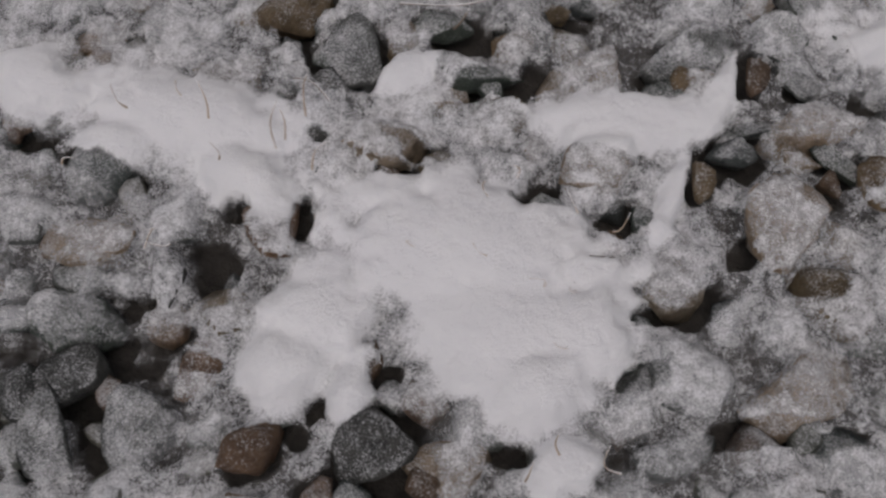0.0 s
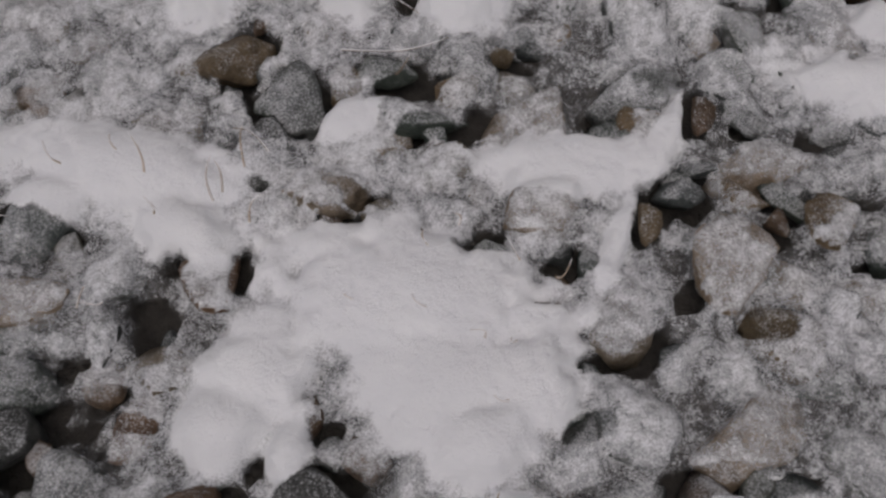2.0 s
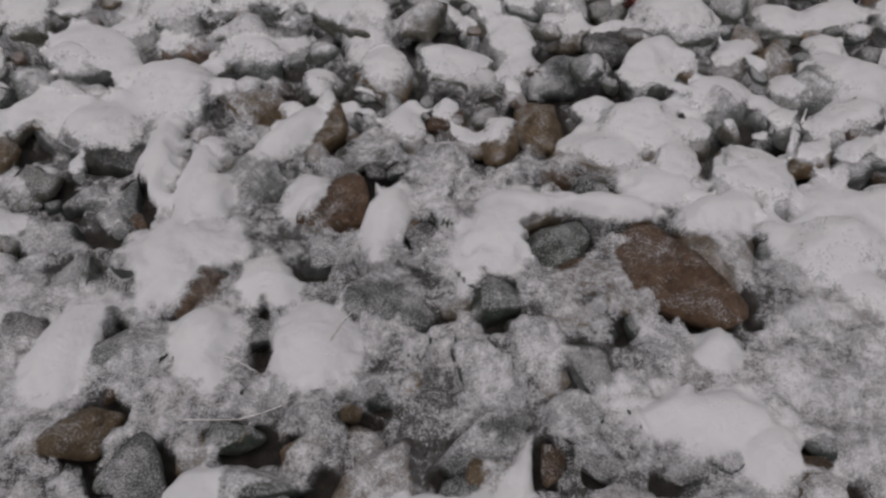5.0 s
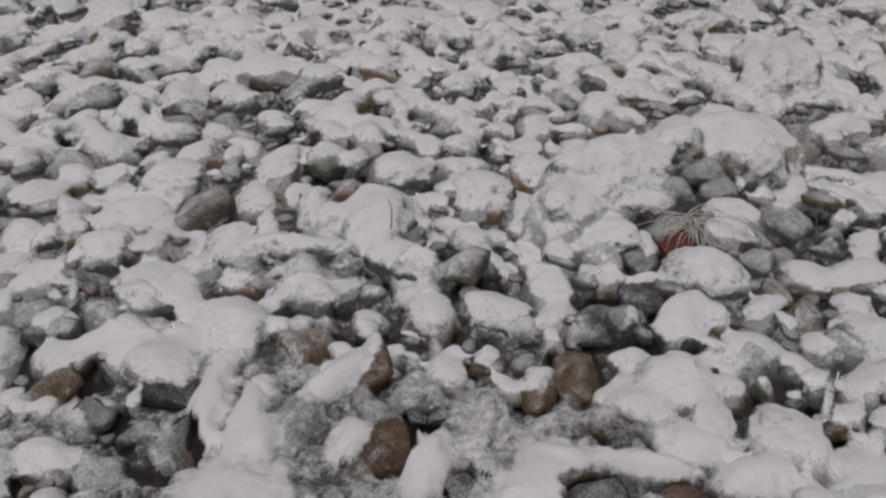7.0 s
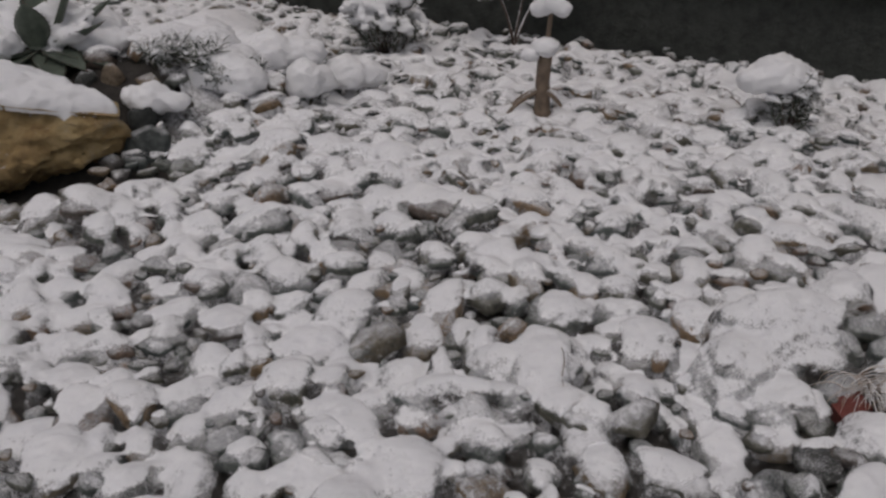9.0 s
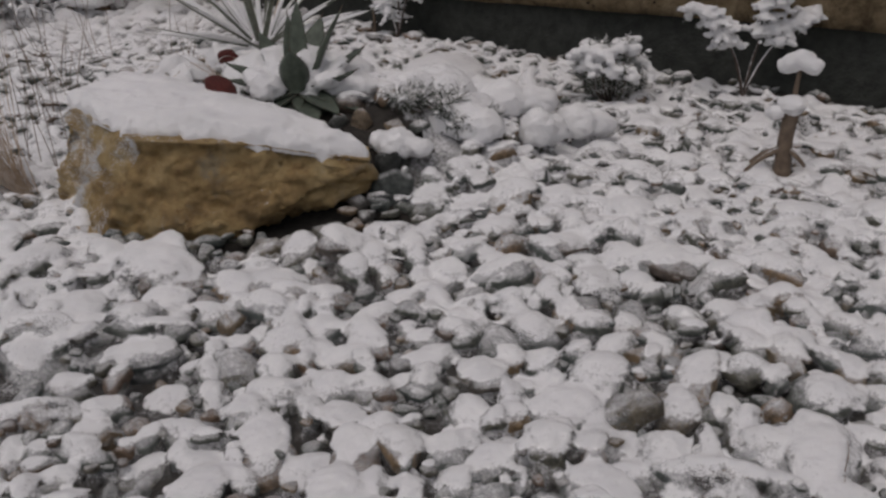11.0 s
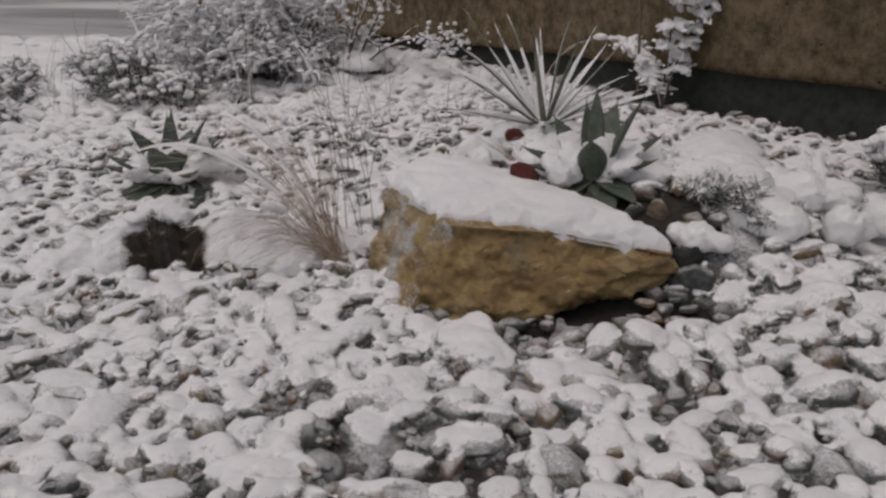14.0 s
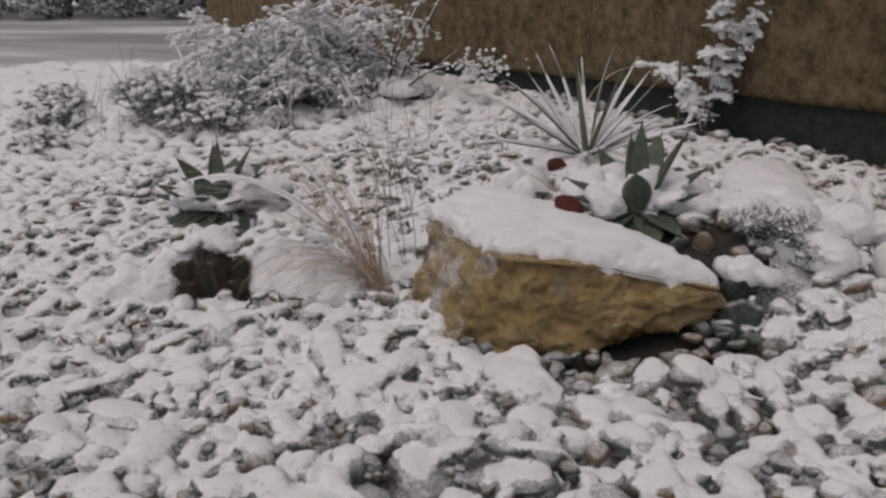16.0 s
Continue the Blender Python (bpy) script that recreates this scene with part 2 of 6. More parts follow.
class Pile:
    """Vertices and faces of one mesh in the making."""

    def __init__(self):
        self.v, self.f = [], []

    def add(self, verts, faces):
        k = len(self.v)
        self.v.extend(tuple(p) for p in verts)
        self.f.extend(tuple(i + k for i in f) for f in faces)

    def tube(self, pts, radii, sides=5):
        pts = [Vector(p) for p in pts]
        rings, k = [], len(self.v)
        for i, p in enumerate(pts):
            d = (pts[min(i + 1, len(pts) - 1)] - pts[max(i - 1, 0)]).normalized()
            s = d.cross(Vector((0.13, 0.21, 0.97))).normalized()
            u = s.cross(d)
            for j in range(sides):
                a = 2 * math.pi * j / sides
                self.v.append(tuple(p + (s * math.cos(a) + u * math.sin(a)) * radii[i]))
        for i in range(len(pts) - 1):
            for j in range(sides):
                a, b = k + i * sides + j, k + i * sides + (j + 1) % sides
                self.f.append((a, b, b + sides, a + sides))
        self.f.append(tuple(k + (len(pts) - 1) * sides + j for j in range(sides)))

    def mesh(self, name, mat, smooth=True):
        return mesh_of(name, self.v, self.f, mat, smooth)


def ico(sub):
    bm = bmesh.new()
    bmesh.ops.create_icosphere(bm, subdivisions=sub, radius=1)
    v, f = np.array([p.co[:] for p in bm.verts]), [tuple(q.index for q in p.verts) for p in bm.faces]
    bm.free()
    return v, f


ICO = {k: ico(k) for k in (1, 2, 3, 4)}
rng = np.random.default_rng(7)


def rock(sub, planes=11, power=12.0, rough=0.11, seed=0):
    """A broken, blunt-edged stone of about unit half-size."""
    g = np.random.default_rng(seed)
    v, f = ICO[sub]
    n = g.normal(size=(planes, 3))
    n /= np.linalg.norm(n, axis=1)[:, None]
    d = g.uniform(0.72, 1.0, planes)
    t = np.maximum(v @ n.T / d, 0) ** power
    r = (t.sum(1) + 0.55 ** power) ** (-1 / power)
    r *= 1 + rough * np.array([noise.noise(Vector(p * 2.3 + seed * 3.1)) + 0.5 * noise.noise(Vector(p * 6 + seed)) for p in v])
    p = v * r[:, None]
    p /= np.abs(p).max(0)
    return p, f


def lump(sub, seed, rough=0.18):
    v, f = ICO[sub]
    r = np.array([1 + rough * noise.noise(Vector(p * 1.6 + seed * 2.7)) + rough * 0.4 * noise.noise(Vector(p * 5 + seed)) for p in v])
    return v * r[:, None], f


def value_noise(x, y, seed):
    """Smooth noise from -1 to 1 on arrays."""
    xi, yi = np.floor(x).astype(np.int64), np.floor(y).astype(np.int64)
    xf, yf = x - xi, y - yi
    xf, yf = xf * xf * (3 - 2 * xf), yf * yf * (3 - 2 * yf)

    def h(a, b):
        k = (a * 374761393 + b * 668265263 + seed * 144665) & 0x7FFFFFFF
        k = ((k ^ (k >> 13)) * 1274126177) & 0x7FFFFFFF
        return ((k ^ (k >> 16)) & 0xFFFF) / 32767.5 - 1

    return (h(xi, yi) * (1 - xf) + h(xi + 1, yi) * xf) * (1 - yf) + (h(xi, yi + 1) * (1 - xf) + h(xi + 1, yi + 1) * xf) * yf


def smooth(v, lo, hi):
    t = np.clip((v - lo) / (hi - lo), 0, 1)
    return t * t * (3 - 2 * t)


def bell(a, s):
    """Rows that average over a's neighbours, weighed by a bell of width s."""
    w = np.gradient(a)
    g = np.exp(-0.5 * ((a[:, None] - a[None, :]) / np.maximum(s, 0.8 * w)[:, None]) ** 2) * w[None, :]
    return g / g.sum(1)[:, None]


from mathutils.bvhtree import BVHTree

# ---- the stone bed: where stones, bare hollows and drifts lie ----
SOIL_Z = -0.05
BASE_COVER = 0.47
WALL_N, WALL_D = Vector((0.4263, 0.9046, 0.0)), 4.05

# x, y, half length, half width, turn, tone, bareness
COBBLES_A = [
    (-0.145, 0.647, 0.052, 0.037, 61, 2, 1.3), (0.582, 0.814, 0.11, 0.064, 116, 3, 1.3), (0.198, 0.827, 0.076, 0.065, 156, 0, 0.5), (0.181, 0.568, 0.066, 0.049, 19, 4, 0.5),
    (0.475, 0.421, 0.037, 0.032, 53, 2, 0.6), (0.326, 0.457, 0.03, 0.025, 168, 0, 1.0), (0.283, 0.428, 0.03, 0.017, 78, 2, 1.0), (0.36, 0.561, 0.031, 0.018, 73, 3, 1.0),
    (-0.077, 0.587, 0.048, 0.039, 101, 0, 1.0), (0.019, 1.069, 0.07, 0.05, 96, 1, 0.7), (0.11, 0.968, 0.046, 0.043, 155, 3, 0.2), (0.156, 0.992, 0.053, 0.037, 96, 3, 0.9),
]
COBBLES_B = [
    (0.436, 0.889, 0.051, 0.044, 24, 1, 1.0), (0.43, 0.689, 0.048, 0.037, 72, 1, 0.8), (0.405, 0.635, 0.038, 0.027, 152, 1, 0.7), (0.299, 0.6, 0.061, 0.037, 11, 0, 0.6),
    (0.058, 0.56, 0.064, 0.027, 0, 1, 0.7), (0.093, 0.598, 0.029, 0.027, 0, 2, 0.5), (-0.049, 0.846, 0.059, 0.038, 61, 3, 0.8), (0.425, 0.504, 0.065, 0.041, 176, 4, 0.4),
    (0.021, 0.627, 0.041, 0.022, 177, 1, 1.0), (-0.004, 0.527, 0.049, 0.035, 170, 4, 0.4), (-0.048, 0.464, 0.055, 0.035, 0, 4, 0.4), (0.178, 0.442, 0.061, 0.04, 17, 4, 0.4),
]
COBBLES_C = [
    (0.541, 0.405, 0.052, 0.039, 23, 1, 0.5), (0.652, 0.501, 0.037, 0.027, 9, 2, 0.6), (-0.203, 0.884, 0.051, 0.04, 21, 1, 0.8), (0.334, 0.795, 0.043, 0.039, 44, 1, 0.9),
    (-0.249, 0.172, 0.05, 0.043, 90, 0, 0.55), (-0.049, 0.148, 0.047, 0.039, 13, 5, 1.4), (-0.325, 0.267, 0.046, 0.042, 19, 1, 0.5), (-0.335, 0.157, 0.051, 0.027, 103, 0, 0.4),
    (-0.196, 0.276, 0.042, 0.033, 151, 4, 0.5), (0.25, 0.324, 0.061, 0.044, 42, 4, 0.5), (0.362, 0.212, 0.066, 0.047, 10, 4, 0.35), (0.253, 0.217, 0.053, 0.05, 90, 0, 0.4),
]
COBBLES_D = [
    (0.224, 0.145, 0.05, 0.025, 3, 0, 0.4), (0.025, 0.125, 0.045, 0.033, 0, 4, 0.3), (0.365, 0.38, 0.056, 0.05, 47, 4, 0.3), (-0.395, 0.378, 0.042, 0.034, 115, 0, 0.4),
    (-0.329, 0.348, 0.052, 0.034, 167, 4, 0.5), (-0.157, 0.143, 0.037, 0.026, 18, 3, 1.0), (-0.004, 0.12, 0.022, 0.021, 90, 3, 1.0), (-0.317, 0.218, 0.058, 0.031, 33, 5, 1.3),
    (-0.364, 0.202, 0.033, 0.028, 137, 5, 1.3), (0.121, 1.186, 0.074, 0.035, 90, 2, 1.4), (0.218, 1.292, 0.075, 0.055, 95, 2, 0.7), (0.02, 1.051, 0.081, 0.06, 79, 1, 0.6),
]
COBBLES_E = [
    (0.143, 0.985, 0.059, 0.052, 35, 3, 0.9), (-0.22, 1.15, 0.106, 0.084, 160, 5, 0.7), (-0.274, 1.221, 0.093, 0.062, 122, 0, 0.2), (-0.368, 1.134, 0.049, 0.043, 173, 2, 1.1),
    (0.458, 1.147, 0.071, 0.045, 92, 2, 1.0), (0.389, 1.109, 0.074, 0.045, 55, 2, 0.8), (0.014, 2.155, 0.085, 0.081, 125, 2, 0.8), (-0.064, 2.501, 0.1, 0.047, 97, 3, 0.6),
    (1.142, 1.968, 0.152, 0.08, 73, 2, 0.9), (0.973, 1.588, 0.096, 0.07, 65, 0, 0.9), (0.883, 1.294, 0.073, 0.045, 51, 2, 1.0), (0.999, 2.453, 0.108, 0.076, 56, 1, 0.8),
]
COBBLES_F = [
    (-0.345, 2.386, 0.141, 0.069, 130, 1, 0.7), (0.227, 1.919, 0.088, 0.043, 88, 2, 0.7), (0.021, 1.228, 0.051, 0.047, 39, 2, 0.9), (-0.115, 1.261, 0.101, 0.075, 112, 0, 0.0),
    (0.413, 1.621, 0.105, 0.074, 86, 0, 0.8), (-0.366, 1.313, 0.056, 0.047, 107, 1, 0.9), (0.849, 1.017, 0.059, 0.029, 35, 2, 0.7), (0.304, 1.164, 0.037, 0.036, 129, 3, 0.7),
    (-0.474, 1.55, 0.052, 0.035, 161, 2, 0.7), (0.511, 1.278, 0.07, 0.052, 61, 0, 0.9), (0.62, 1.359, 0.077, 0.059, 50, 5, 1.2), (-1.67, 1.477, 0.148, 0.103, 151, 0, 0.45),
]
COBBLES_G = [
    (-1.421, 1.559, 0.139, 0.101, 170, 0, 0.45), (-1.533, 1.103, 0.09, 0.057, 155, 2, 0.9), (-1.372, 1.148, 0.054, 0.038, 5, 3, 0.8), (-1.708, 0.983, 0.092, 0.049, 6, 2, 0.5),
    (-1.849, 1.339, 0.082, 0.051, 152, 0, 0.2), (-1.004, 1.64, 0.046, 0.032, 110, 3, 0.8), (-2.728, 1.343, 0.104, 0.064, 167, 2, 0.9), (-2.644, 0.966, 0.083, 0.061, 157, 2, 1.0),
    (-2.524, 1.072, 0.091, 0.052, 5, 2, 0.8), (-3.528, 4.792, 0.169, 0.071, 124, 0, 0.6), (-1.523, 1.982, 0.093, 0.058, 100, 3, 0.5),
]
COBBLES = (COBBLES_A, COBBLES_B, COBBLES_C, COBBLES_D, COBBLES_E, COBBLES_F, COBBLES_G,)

# x, y, half length, half width, turn
HOLLOWS_A = [
    (-0.096, 0.581, 0.037, 0.028, 92), (-0.307, 0.223, 0.049, 0.019, 31), (-0.363, 0.197, 0.027, 0.023, 137), (-0.054, 0.151, 0.04, 0.026, 34),
    (-0.157, 0.148, 0.02, 0.014, 17), (0.039, 0.614, 0.044, 0.017, 11), (0.063, 0.545, 0.03, 0.015, 0), (0.115, 0.559, 0.025, 0.016, 73),
    (-0.372, 0.591, 0.021, 0.01, 137), (-0.32, 0.594, 0.013, 0.011, 162), (-0.413, 0.465, 0.025, 0.009, 179), (-0.365, 0.447, 0.019, 0.008, 155),
    (-0.321, 0.43, 0.026, 0.012, 148), (-0.189, 0.389, 0.014, 0.01, 170), (-0.125, 0.387, 0.028, 0.008, 90), (-0.204, 0.319, 0.024, 0.02, 120),
]
HOLLOWS_B = [
    (-0.361, 0.344, 0.011, 0.008, 158), (-0.343, 0.306, 0.018, 0.01, 85), (-0.269, 0.287, 0.013, 0.007, 177), (-0.233, 0.256, 0.018, 0.008, 0),
    (-0.293, 0.157, 0.041, 0.011, 100), (-0.262, 0.224, 0.021, 0.008, 8), (-0.211, 0.228, 0.021, 0.007, 179), (-0.116, 0.157, 0.013, 0.011, 144),
    (-0.101, 0.186, 0.012, 0.007, 72), (-0.036, 0.217, 0.015, 0.013, 149), (-0.072, 0.115, 0.035, 0.012, 0), (0.074, 0.143, 0.023, 0.008, 0),
    (0.123, 0.416, 0.016, 0.008, 152), (0.204, 0.385, 0.02, 0.013, 66), (0.313, 0.458, 0.037, 0.021, 24), (0.278, 0.411, 0.011, 0.008, 74),
]
HOLLOWS_C = [
    (0.27, 0.286, 0.025, 0.012, 38), (0.221, 0.278, 0.023, 0.008, 1), (0.201, 0.214, 0.019, 0.011, 23), (0.333, 0.165, 0.038, 0.01, 171),
    (0.391, 0.163, 0.018, 0.008, 2), (0.281, 0.159, 0.022, 0.006, 0), (0.386, 0.313, 0.028, 0.013, 2), (0.399, 0.409, 0.019, 0.011, 25),
    (0.452, 0.44, 0.027, 0.02, 9), (0.404, 0.47, 0.024, 0.011, 4), (0.354, 0.57, 0.028, 0.012, 75), (0.406, 0.545, 0.011, 0.01, 43),
    (0.482, 0.528, 0.016, 0.013, 27), (0.26, 0.561, 0.02, 0.017, 66), (0.317, 0.592, 0.016, 0.012, 7), (0.151, 0.636, 0.025, 0.01, 1),
]
HOLLOWS_D = [
    (0.319, 0.343, 0.015, 0.011, 45), (-0.36, 0.162, 0.03, 0.01, 101), (-0.003, 0.464, 0.033, 0.013, 162), (0.041, 0.773, 0.046, 0.015, 91),
    (-0.136, 0.76, 0.038, 0.012, 92), (0.196, 0.794, 0.052, 0.024, 165), (0.181, 0.664, 0.02, 0.016, 103), (0.155, 0.636, 0.02, 0.01, 178),
    (0.027, 0.626, 0.038, 0.014, 8), (-0.08, 0.567, 0.027, 0.022, 36), (0.269, 0.56, 0.022, 0.012, 20), (0.318, 0.605, 0.023, 0.011, 2),
    (0.411, 0.546, 0.013, 0.011, 40), (0.494, 0.527, 0.018, 0.014, 177), (0.482, 0.453, 0.038, 0.008, 172), (0.411, 0.467, 0.022, 0.013, 148),
]
HOLLOWS_E = [
    (0.408, 0.41, 0.027, 0.01, 17), (0.486, 0.73, 0.021, 0.015, 62), (0.496, 1.0, 0.017, 0.014, 8), (0.776, 0.998, 0.034, 0.019, 1),
    (0.737, 0.932, 0.019, 0.013, 56), (0.707, 0.858, 0.016, 0.012, 45), (0.657, 0.546, 0.016, 0.013, 21), (0.684, 0.498, 0.015, 0.008, 58),
    (-0.114, 0.481, 0.011, 0.007, 161), (-0.025, 0.439, 0.021, 0.005, 179), (0.115, 0.403, 0.027, 0.013, 0), (0.203, 0.383, 0.029, 0.01, 179),
    (-0.143, 1.014, 0.04, 0.017, 102), (-0.265, 1.043, 0.045, 0.016, 137), (-0.186, 0.953, 0.033, 0.017, 167), (-0.241, 0.796, 0.02, 0.012, 174),
]
HOLLOWS_F = [
    (-0.2, 1.108, 0.037, 0.015, 172), (0.098, 0.87, 0.022, 0.017, 29), (0.248, 0.923, 0.028, 0.017, 87), (0.512, 0.371, 0.03, 0.006, 173),
    (0.34, 0.79, 0.037, 0.026, 87), (0.156, 0.981, 0.039, 0.023, 87), (0.625, 1.376, 0.082, 0.05, 51), (0.748, 1.507, 0.062, 0.049, 87),
    (0.532, 1.285, 0.039, 0.031, 65), (0.151, 0.98, 0.044, 0.032, 44), (-0.202, 1.13, 0.069, 0.028, 3), (-0.144, 1.015, 0.045, 0.016, 104),
    (0.193, 1.043, 0.032, 0.026, 171), (0.304, 1.162, 0.025, 0.022, 32), (0.43, 0.905, 0.044, 0.03, 41), (0.202, 1.62, 0.033, 0.02, 150),
]
HOLLOWS_G = [
    (0.227, 1.477, 0.039, 0.031, 4), (0.148, 1.469, 0.035, 0.015, 90), (0.785, 1.019, 0.039, 0.019, 58), (0.96, 1.556, 0.052, 0.049, 31),
    (0.009, 2.127, 0.063, 0.048, 174), (-0.282, 2.157, 0.061, 0.049, 132), (-0.551, 1.792, 0.061, 0.038, 39), (-0.206, 1.821, 0.063, 0.024, 178),
    (0.853, 1.962, 0.073, 0.032, 38), (0.004, 1.497, 0.035, 0.024, 176), (0.858, 1.465, 0.044, 0.024, 60), (0.814, 1.372, 0.032, 0.02, 16),
    (-0.267, 1.052, 0.039, 0.019, 144), (0.019, 1.313, 0.04, 0.02, 178), (0.637, 1.129, 0.025, 0.018, 18), (0.49, 0.998, 0.023, 0.018, 24),
]
HOLLOWS_H = [
    (-0.336, 0.946, 0.044, 0.022, 164), (0.302, 1.383, 0.043, 0.033, 4), (0.494, 2.072, 0.048, 0.041, 61), (-0.484, 1.285, 0.05, 0.025, 119),
    (-1.342, 2.368, 0.225, 0.091, 53), (-1.698, 2.172, 0.228, 0.054, 15), (-2.57, 2.03, 0.104, 0.062, 151), (-2.372, 2.099, 0.099, 0.064, 104),
    (-1.28, 3.223, 0.151, 0.109, 105), (-1.542, 2.072, 0.079, 0.031, 113), (-1.458, 2.102, 0.054, 0.038, 125), (-1.439, 1.882, 0.063, 0.042, 90),
    (-1.365, 2.377, 0.179, 0.118, 50), (-1.168, 2.959, 0.236, 0.063, 106), (-1.744, 1.366, 0.052, 0.033, 152), (-1.394, 1.376, 0.069, 0.048, 10),
]
HOLLOWS_I = [
    (-0.56, 1.825, 0.064, 0.025, 45), (-0.573, 2.169, 0.071, 0.029, 97), (-0.693, 1.541, 0.05, 0.028, 22), (-0.264, 1.593, 0.048, 0.03, 35),
    (-1.114, 1.534, 0.06, 0.027, 117), (-1.873, 1.072, 0.042, 0.021, 139), (-2.103, 1.174, 0.054, 0.024, 16), (-1.85, 3.536, 0.258, 0.229, 151),
    (-1.599, 3.611, 0.227, 0.115, 110), (-1.401, 3.715, 0.301, 0.094, 106), (-0.757, 3.862, 0.228, 0.084, 67), (-0.81, 3.303, 0.094, 0.076, 82),
    (-3.172, 2.135, 0.158, 0.089, 162), (-0.672, 2.387, 0.06, 0.03, 20), (-0.313, 2.368, 0.065, 0.037, 144), (-1.984, 1.575, 0.081, 0.025, 19),
]
HOLLOWS_J = [
    (-1.61, 1.291, 0.056, 0.035, 9), (-0.711, 2.021, 0.06, 0.023, 21),
]
HOLLOWS = (HOLLOWS_A, HOLLOWS_B, HOLLOWS_C, HOLLOWS_D, HOLLOWS_E, HOLLOWS_F, HOLLOWS_G, HOLLOWS_H, HOLLOWS_I, HOLLOWS_J,)

# x, y, half length, half width, turn, height
DRIFTS_A = [
    (0.073, 0.27, 0.1, 0.079, 162, 0.012), (0.042, 0.352, 0.159, 0.088, 172, 0.02), (0.107, 0.205, 0.063, 0.055, 0, 0.016), (-0.129, 0.225, 0.048, 0.043, 0, 0.012),
    (-0.102, 0.28, 0.06, 0.052, 0, 0.01), (-0.069, 0.199, 0.032, 0.022, 72, 0.008), (-0.25, 0.498, 0.136, 0.057, 172, 0.016), (-0.416, 0.538, 0.084, 0.043, 151, 0.012),
    (-0.321, 0.463, 0.044, 0.033, 171, 0.01), (-0.185, 0.425, 0.076, 0.042, 154, 0.014), (0.157, 0.26, 0.066, 0.051, 69, 0.018), (0.204, 0.491, 0.088, 0.037, 1, 0.006),
    (-0.022, 0.56, 0.04, 0.026, 37, 0.004), (0.123, 0.135, 0.038, 0.032, 43, 0.006), (-0.081, 0.902, 0.099, 0.056, 86, 0.018),
]
DRIFTS_B = [
    (0.318, 0.53, 0.08, 0.018, 65, 0.0), (0.25, 0.40, 0.085, 0.015, 65, 0.0),
    (-0.185, 0.765, 0.099, 0.046, 69, 0.018), (-0.024, 0.762, 0.066, 0.047, 92, 0.018), (0.107, 0.737, 0.076, 0.059, 112, 0.018), (0.046, 0.846, 0.051, 0.044, 111, 0.014),
    (0.357, 0.907, 0.109, 0.059, 57, 0.016), (0.207, 0.959, 0.07, 0.035, 78, 0.014), (0.551, 0.605, 0.101, 0.046, 174, 0.014), (0.591, 0.69, 0.038, 0.032, 30, 0.01),
    (0.205, 0.506, 0.105, 0.028, 0, 0.006), (0.594, 0.979, 0.076, 0.044, 0, 0.012), (0.096, 1.003, 0.047, 0.038, 90, 0.01),
    (-0.064, 1.041, 0.106, 0.031, 88, 0.012), (0.816, 0.913, 0.072, 0.049, 54, 0.01), (0.61, 0.554, 0.048, 0.034, 60, 0.01), (0.613, 1.675, 0.185, 0.149, 47, 0.05),
]
DRIFTS_C = [
    (0.496, 1.553, 0.135, 0.087, 54, 0.03), (0.942, 1.852, 0.162, 0.142, 10, 0.035), (0.765, 1.786, 0.124, 0.097, 35, 0.045), (1.235, 2.345, 0.187, 0.113, 55, 0.02),
    (0.069, 1.143, 0.096, 0.033, 44, 0.02), (-0.038, 1.012, 0.064, 0.033, 86, 0.02), (-0.07, 0.919, 0.079, 0.062, 174, 0.016), (-0.126, 1.097, 0.106, 0.037, 89, 0.014),
    (0.191, 0.962, 0.076, 0.03, 91, 0.014), (0.4, 0.957, 0.069, 0.029, 168, 0.014), (0.518, 0.943, 0.092, 0.026, 168, 0.014), (-0.032, 1.426, 0.15, 0.048, 179, 0.014),
    (-0.084, 1.503, 0.081, 0.032, 98, 0.012), (0.834, 1.072, 0.081, 0.008, 60, 0.012), (0.671, 0.918, 0.077, 0.039, 7, 0.012), (0.122, 1.56, 0.131, 0.085, 86, 0.01),
]
DRIFTS_D = [
    (0.332, 1.645, 0.094, 0.074, 79, 0.01), (-0.37, 2.097, 0.106, 0.08, 91, 0.016), (0.198, 1.368, 0.06, 0.044, 0, 0.016), (-0.275, 1.28, 0.062, 0.044, 166, 0.016),
    (-1.168, 3.784, 0.403, 0.147, 107, 0.06), (-1.415, 4.219, 0.37, 0.228, 105, 0.04), (-0.926, 3.995, 0.24, 0.075, 99, 0.05), (-1.61, 1.948, 0.167, 0.103, 163, 0.016),
    (-2.306, 1.883, 0.202, 0.071, 136, 0.016), (-1.764, 0.99, 0.119, 0.049, 23, 0.02), (-1.449, 1.251, 0.119, 0.046, 33, 0.016), (-1.541, 1.13, 0.077, 0.03, 20, 0.01),
    (-1.393, 1.641, 0.09, 0.033, 18, 0.01), (-1.712, 1.58, 0.097, 0.04, 18, 0.01),
]
DRIFTS = (DRIFTS_A, DRIFTS_B, DRIFTS_C, DRIFTS_D,)

